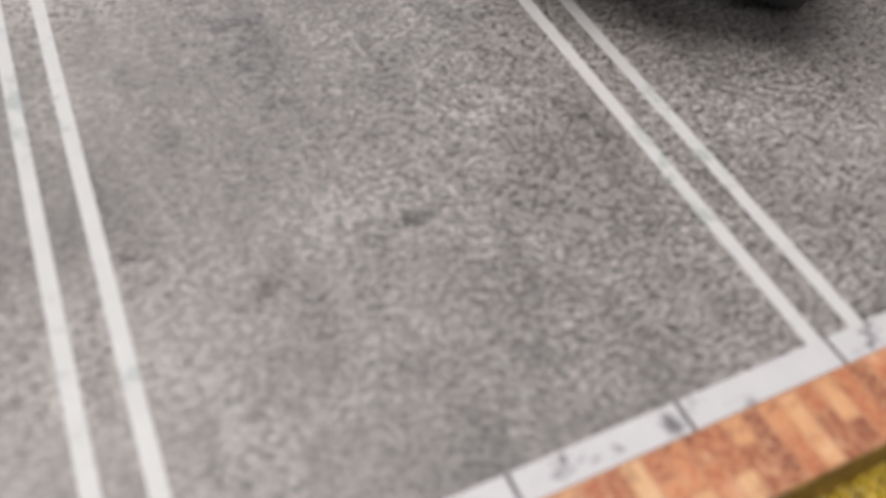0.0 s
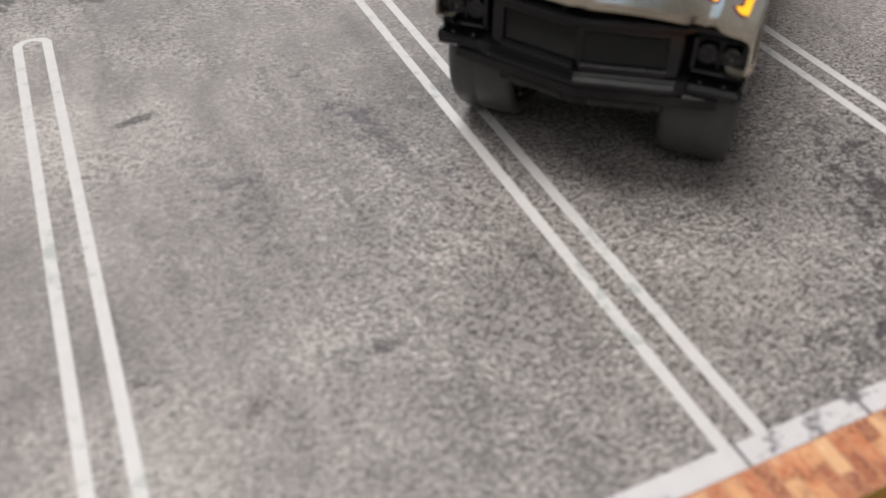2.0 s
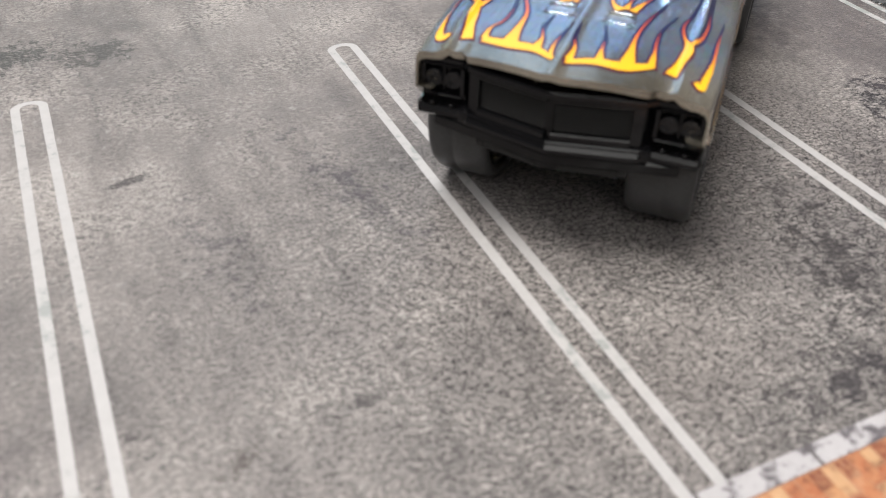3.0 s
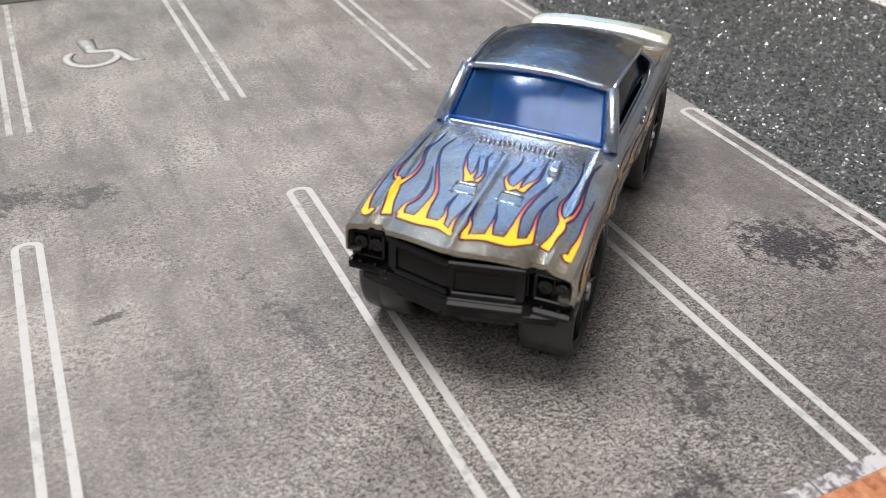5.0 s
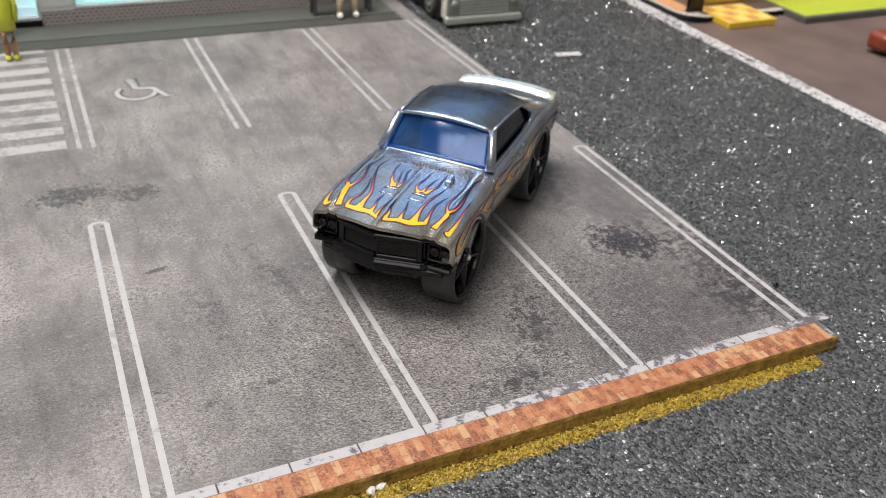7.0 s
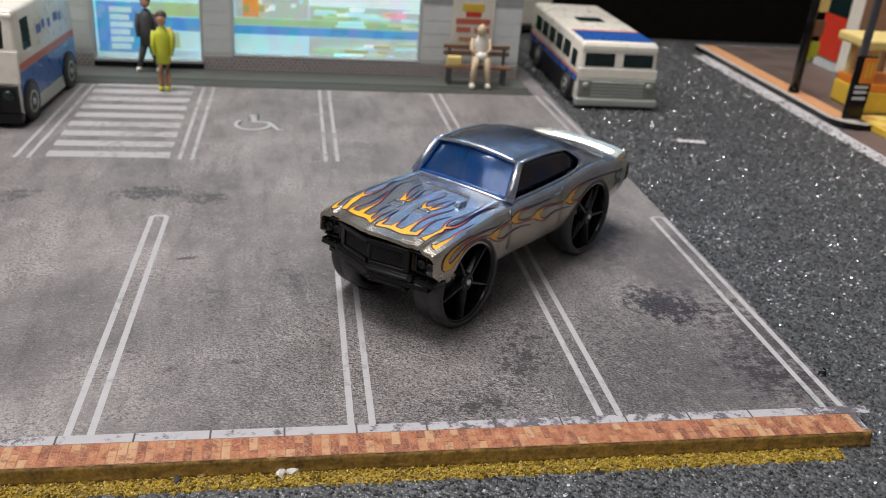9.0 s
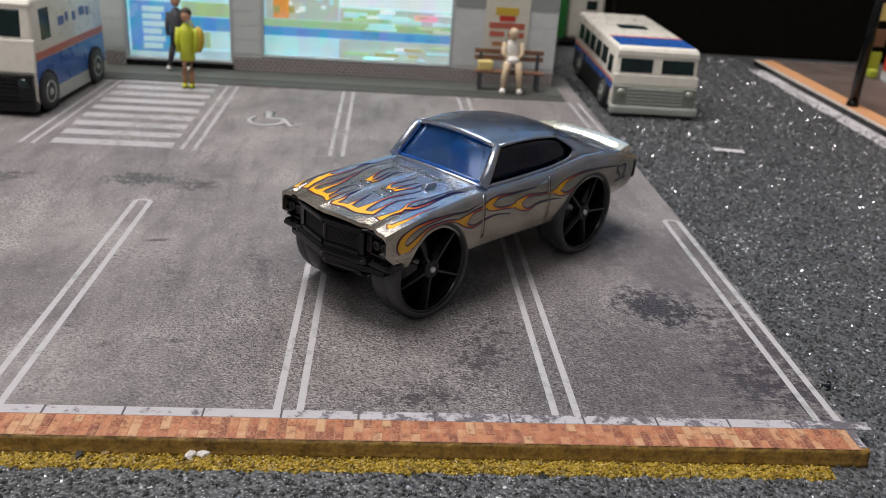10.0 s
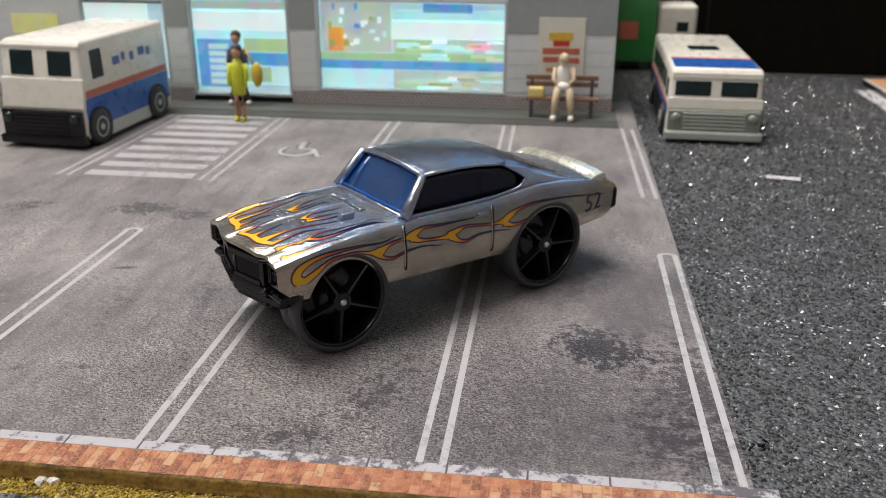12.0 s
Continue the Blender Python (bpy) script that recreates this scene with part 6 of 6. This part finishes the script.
for x in (190, 199):
    bm = lathe(bmesh.new(), [(0.8, 0), (1.7, 0.1), (2.0, -0.3), (2.0, -1.6)], Matrix.Translation((x, 109.8, GZ + 2.35)) @ Matrix.Rotation(radians(90), 4, "X"), 16)
    part("tyre", bm, M_TYRE, redcar)

# posts and sign
post = thing("lamp_post", "thin black post on the orange edging", "post", mm_pose(144.9, 201.5, pave_z))
part("pole", tube(bmesh.new(), [(0, 0, 0), (0, 0, 55)], [1.9, 1.6], 10), M_BLACK, post)
part("foot", lathe(bmesh.new(), [(2.2, 0), (2.2, 1.0), (1.5, 3.0)], Matrix(), 16), M_BLACK, post)
for z, mt in ((14, M_LIME), (22, M_WOOD), (31, M_PALE_YELLOW)):
    part("hanging_sign", box(bmesh.new(), 0.8, 6.0, -0.5, 0.5, z, z + 6, 0.3), mt, post)
sign = thing("menu_sign", "black sign board with orange panel and pale writing bars", "sign", mm_pose(148.2, 167.2, pave_z))
part("board", box(bmesh.new(), -3.6, 3.6, -0.9, 0.9, 0, 22.5, 0.3), M_BLACK, sign)
part("panel", box(bmesh.new(), -1.6, 3.5, -1.15, -0.8, 13.0, 22, 0.1), M_ORANGE_SIGN, sign, "orange panel")
part("upright", box(bmesh.new(), -3.6, -0.9, -0.7, 0.7, 22.3, 48, 0.3), M_GREYCLOTH, sign)
for a, b in ((-0.2, 0.5), (1.5, 2.2)):
    part("emblem_bar", box(bmesh.new(), a, b, -1.3, -1.1, 15, 20.5, 0.1), M_YELLOW, sign)
for z in (7.2, 9.4, 11.2):
    part("lettering_bar", box(bmesh.new(), -2.6, 2.4, -1.1, -0.85, z, z + 1.0), M_ALU, sign)

# the red and white kiosk
kiosk = thing("kiosk", "red and white model restaurant front with a grey base", "building")
part("wall", box(bmesh.new(), 184.6, 280, 196, 253, GZ + 2.7, 70, 0.5), M_BEIGE, kiosk)
part("base", box(bmesh.new(), 183.2, 184.8, 196, 253, GZ + 2.7, 4.5, 0.2), M_ALU, kiosk)
for y0, y1, z0, z1, mt in ((236, 252, 4.6, 23, M_RED), (236, 252, 23.4, 60, M_DARKGLASS), (226.5, 235, 1.0, 60, M_VAN_WHITE), (206, 226, 4.6, 60, M_WOOD)):
    part("panel", box(bmesh.new(), 182.8, 184.7, y0, y1, z0, z1, 0.2), mt, kiosk)
for y in (222, 256):
    part("planter", box(bmesh.new(), 179.2, 182.7, y - 2, y + 2, GZ + 2.7, 4.0, 0.8), M_LIME, kiosk)
stand = thing("serving_table", "pale yellow plastic table with a flat top", "table", mm_pose(170, 183.5, pave_z))
part("tabletop", box(bmesh.new(), -18, 24, -10, 10, 23, 26.5, 0.8), M_PALE_YELLOW, stand)
for x in (-12, 20):
    for y in (-7, 7):
        part("leg", tube(bmesh.new(), [(x, y, 0), (x, y, 23.2)], [1.2, 1.2], 10), M_PALE_YELLOW, stand)
crate = part("crate", box(bmesh.new(), 156, 190, 173, 194.5, pave_z + 0.12, pave_z + 8, 0.6), M_YELLOW)
tagged(crate, "low yellow and orange crate under the table", "crate")
part("lid", box(bmesh.new(), 156.5, 189.5, 173.5, 194, pave_z + 8, pave_z + 11, 0.5), M_ORANGE_SIGN, crate, "orange lid")

# ---------------------------------------------------------------- small litter


def pebble(x, y, r, mat, name, label, tilt):
    bm = bmesh.new()
    ball(bm, (0, 0, 0), (r, r * 0.62, r * 0.5), 0, 1)
    for f in bm.faces:
        f.smooth = False
    for v in bm.verts:
        v.co *= 1 + 0.6 * noise.noise(v.co * 1.7 + Vector((x, y, 0)))
        v.co = Matrix.Rotation(radians(tilt), 3, "Z") @ v.co
        v.co += Vector((x, y, GZ + r * 0.42))
    return tagged(part(name, bm, mat), label, "stone", kind="")


pebble(-51.2, -7.6, 1.05, M_STONE, "stone_chip", "white stone chip on the yellow line", 40)
pebble(-49.6, -7.3, 0.95, M_STONE, "stone_chip", "white stone chip leaning on another", 15)
pebble(-65.2, -7.9, 0.85, M_GRAIN, "stone_chip", "dark stone chip against the kerb", 70)
pebble(-62.0, -7.4, 0.7, M_EDGE, "stone_chip", "brown stone chip against the kerb", 20)
crumb = bmesh.new()
ball(crumb, (45.0, 12.6, GZ + 0.75), (0.95, 0.7, 0.6), 0, 1)
for f in crumb.faces:
    f.smooth = False
for v in crumb.verts:
    v.co += (v.co - Vector((45.0, 12.6, GZ + 0.75))) * 1.4 * noise.noise(v.co * 0.7)
tube(crumb, [(44.3, 12.1, GZ + 1.2), (43.5, 11.5, GZ + 0.4)], [0.2, 0.12], 5)
tube(crumb, [(45.7, 13.2, GZ + 1.2), (46.7, 13.7, GZ + 0.4)], [0.2, 0.12], 5)
tagged(part("black_crumb", crumb, M_BLACK), "black plastic crumb on the grit beside the board", "crumb")

# ---------------------------------------------------------------- kerb pieces


def shared(name, mesh, x, y, z, parent):
    ob = new(name, mesh)
    ob.location = (x * MM, y * MM, z * MM)
    ob.parent = parent
    return ob


bm = bmesh.new()
box(bm, -5.16, 5.16, -0.98, 0.98, -0.03, 0.05, 0.03, 1)
stone_mesh = finish("coping_stone", bm, M_KERB_WHITE)
for k in range(-14, 8):
    x = -40.0 + 10.6 * k + 5.3
    if x < 41:
        shared("coping_stone", stone_mesh, x, -1.08, 0.0, board)
bm = bmesh.new()
box(bm, 37.0, 41.5, -2.05, -0.1, -0.03, 0.052)
box(bm, 40.5, 41.5, -6.2, -2.1, -0.03, 0.05)
part("corner_stone", bm, M_KERB_WHITE, board)
BRICK_W = 1.28
bm = bmesh.new()
box(bm, -BRICK_W / 2 + 0.06, BRICK_W / 2 - 0.06, -1.42, 1.42, -0.03, 0.06, 0.03, 1)
long_brick = finish("brick", bm, M_BRICK)
bm = bmesh.new()
box(bm, -BRICK_W / 2 + 0.06, BRICK_W / 2 - 0.06, -0.83, 0.83, -0.03, 0.06, 0.03, 1)
short_brick = finish("brick", bm, M_BRICK)
cols = 141
for k in range(cols):
    x = 39.8 - BRICK_W * k
    up = k % 2 == 0
    for mesh, y in ((long_brick, -3.63), (short_brick, -5.98)) if up else ((short_brick, -3.04), (long_brick, -5.40)):
        ob = shared("brick", mesh, x + rng.uniform(-0.06, 0.06), y + rng.uniform(-0.07, 0.07), rng.uniform(-0.012, 0.012), board)
        ob.rotation_euler[2] = radians(rng.uniform(-2.2, 2.2))
        ob.scale = (rng.uniform(0.93, 1.06), rng.uniform(0.95, 1.03), 1.0)
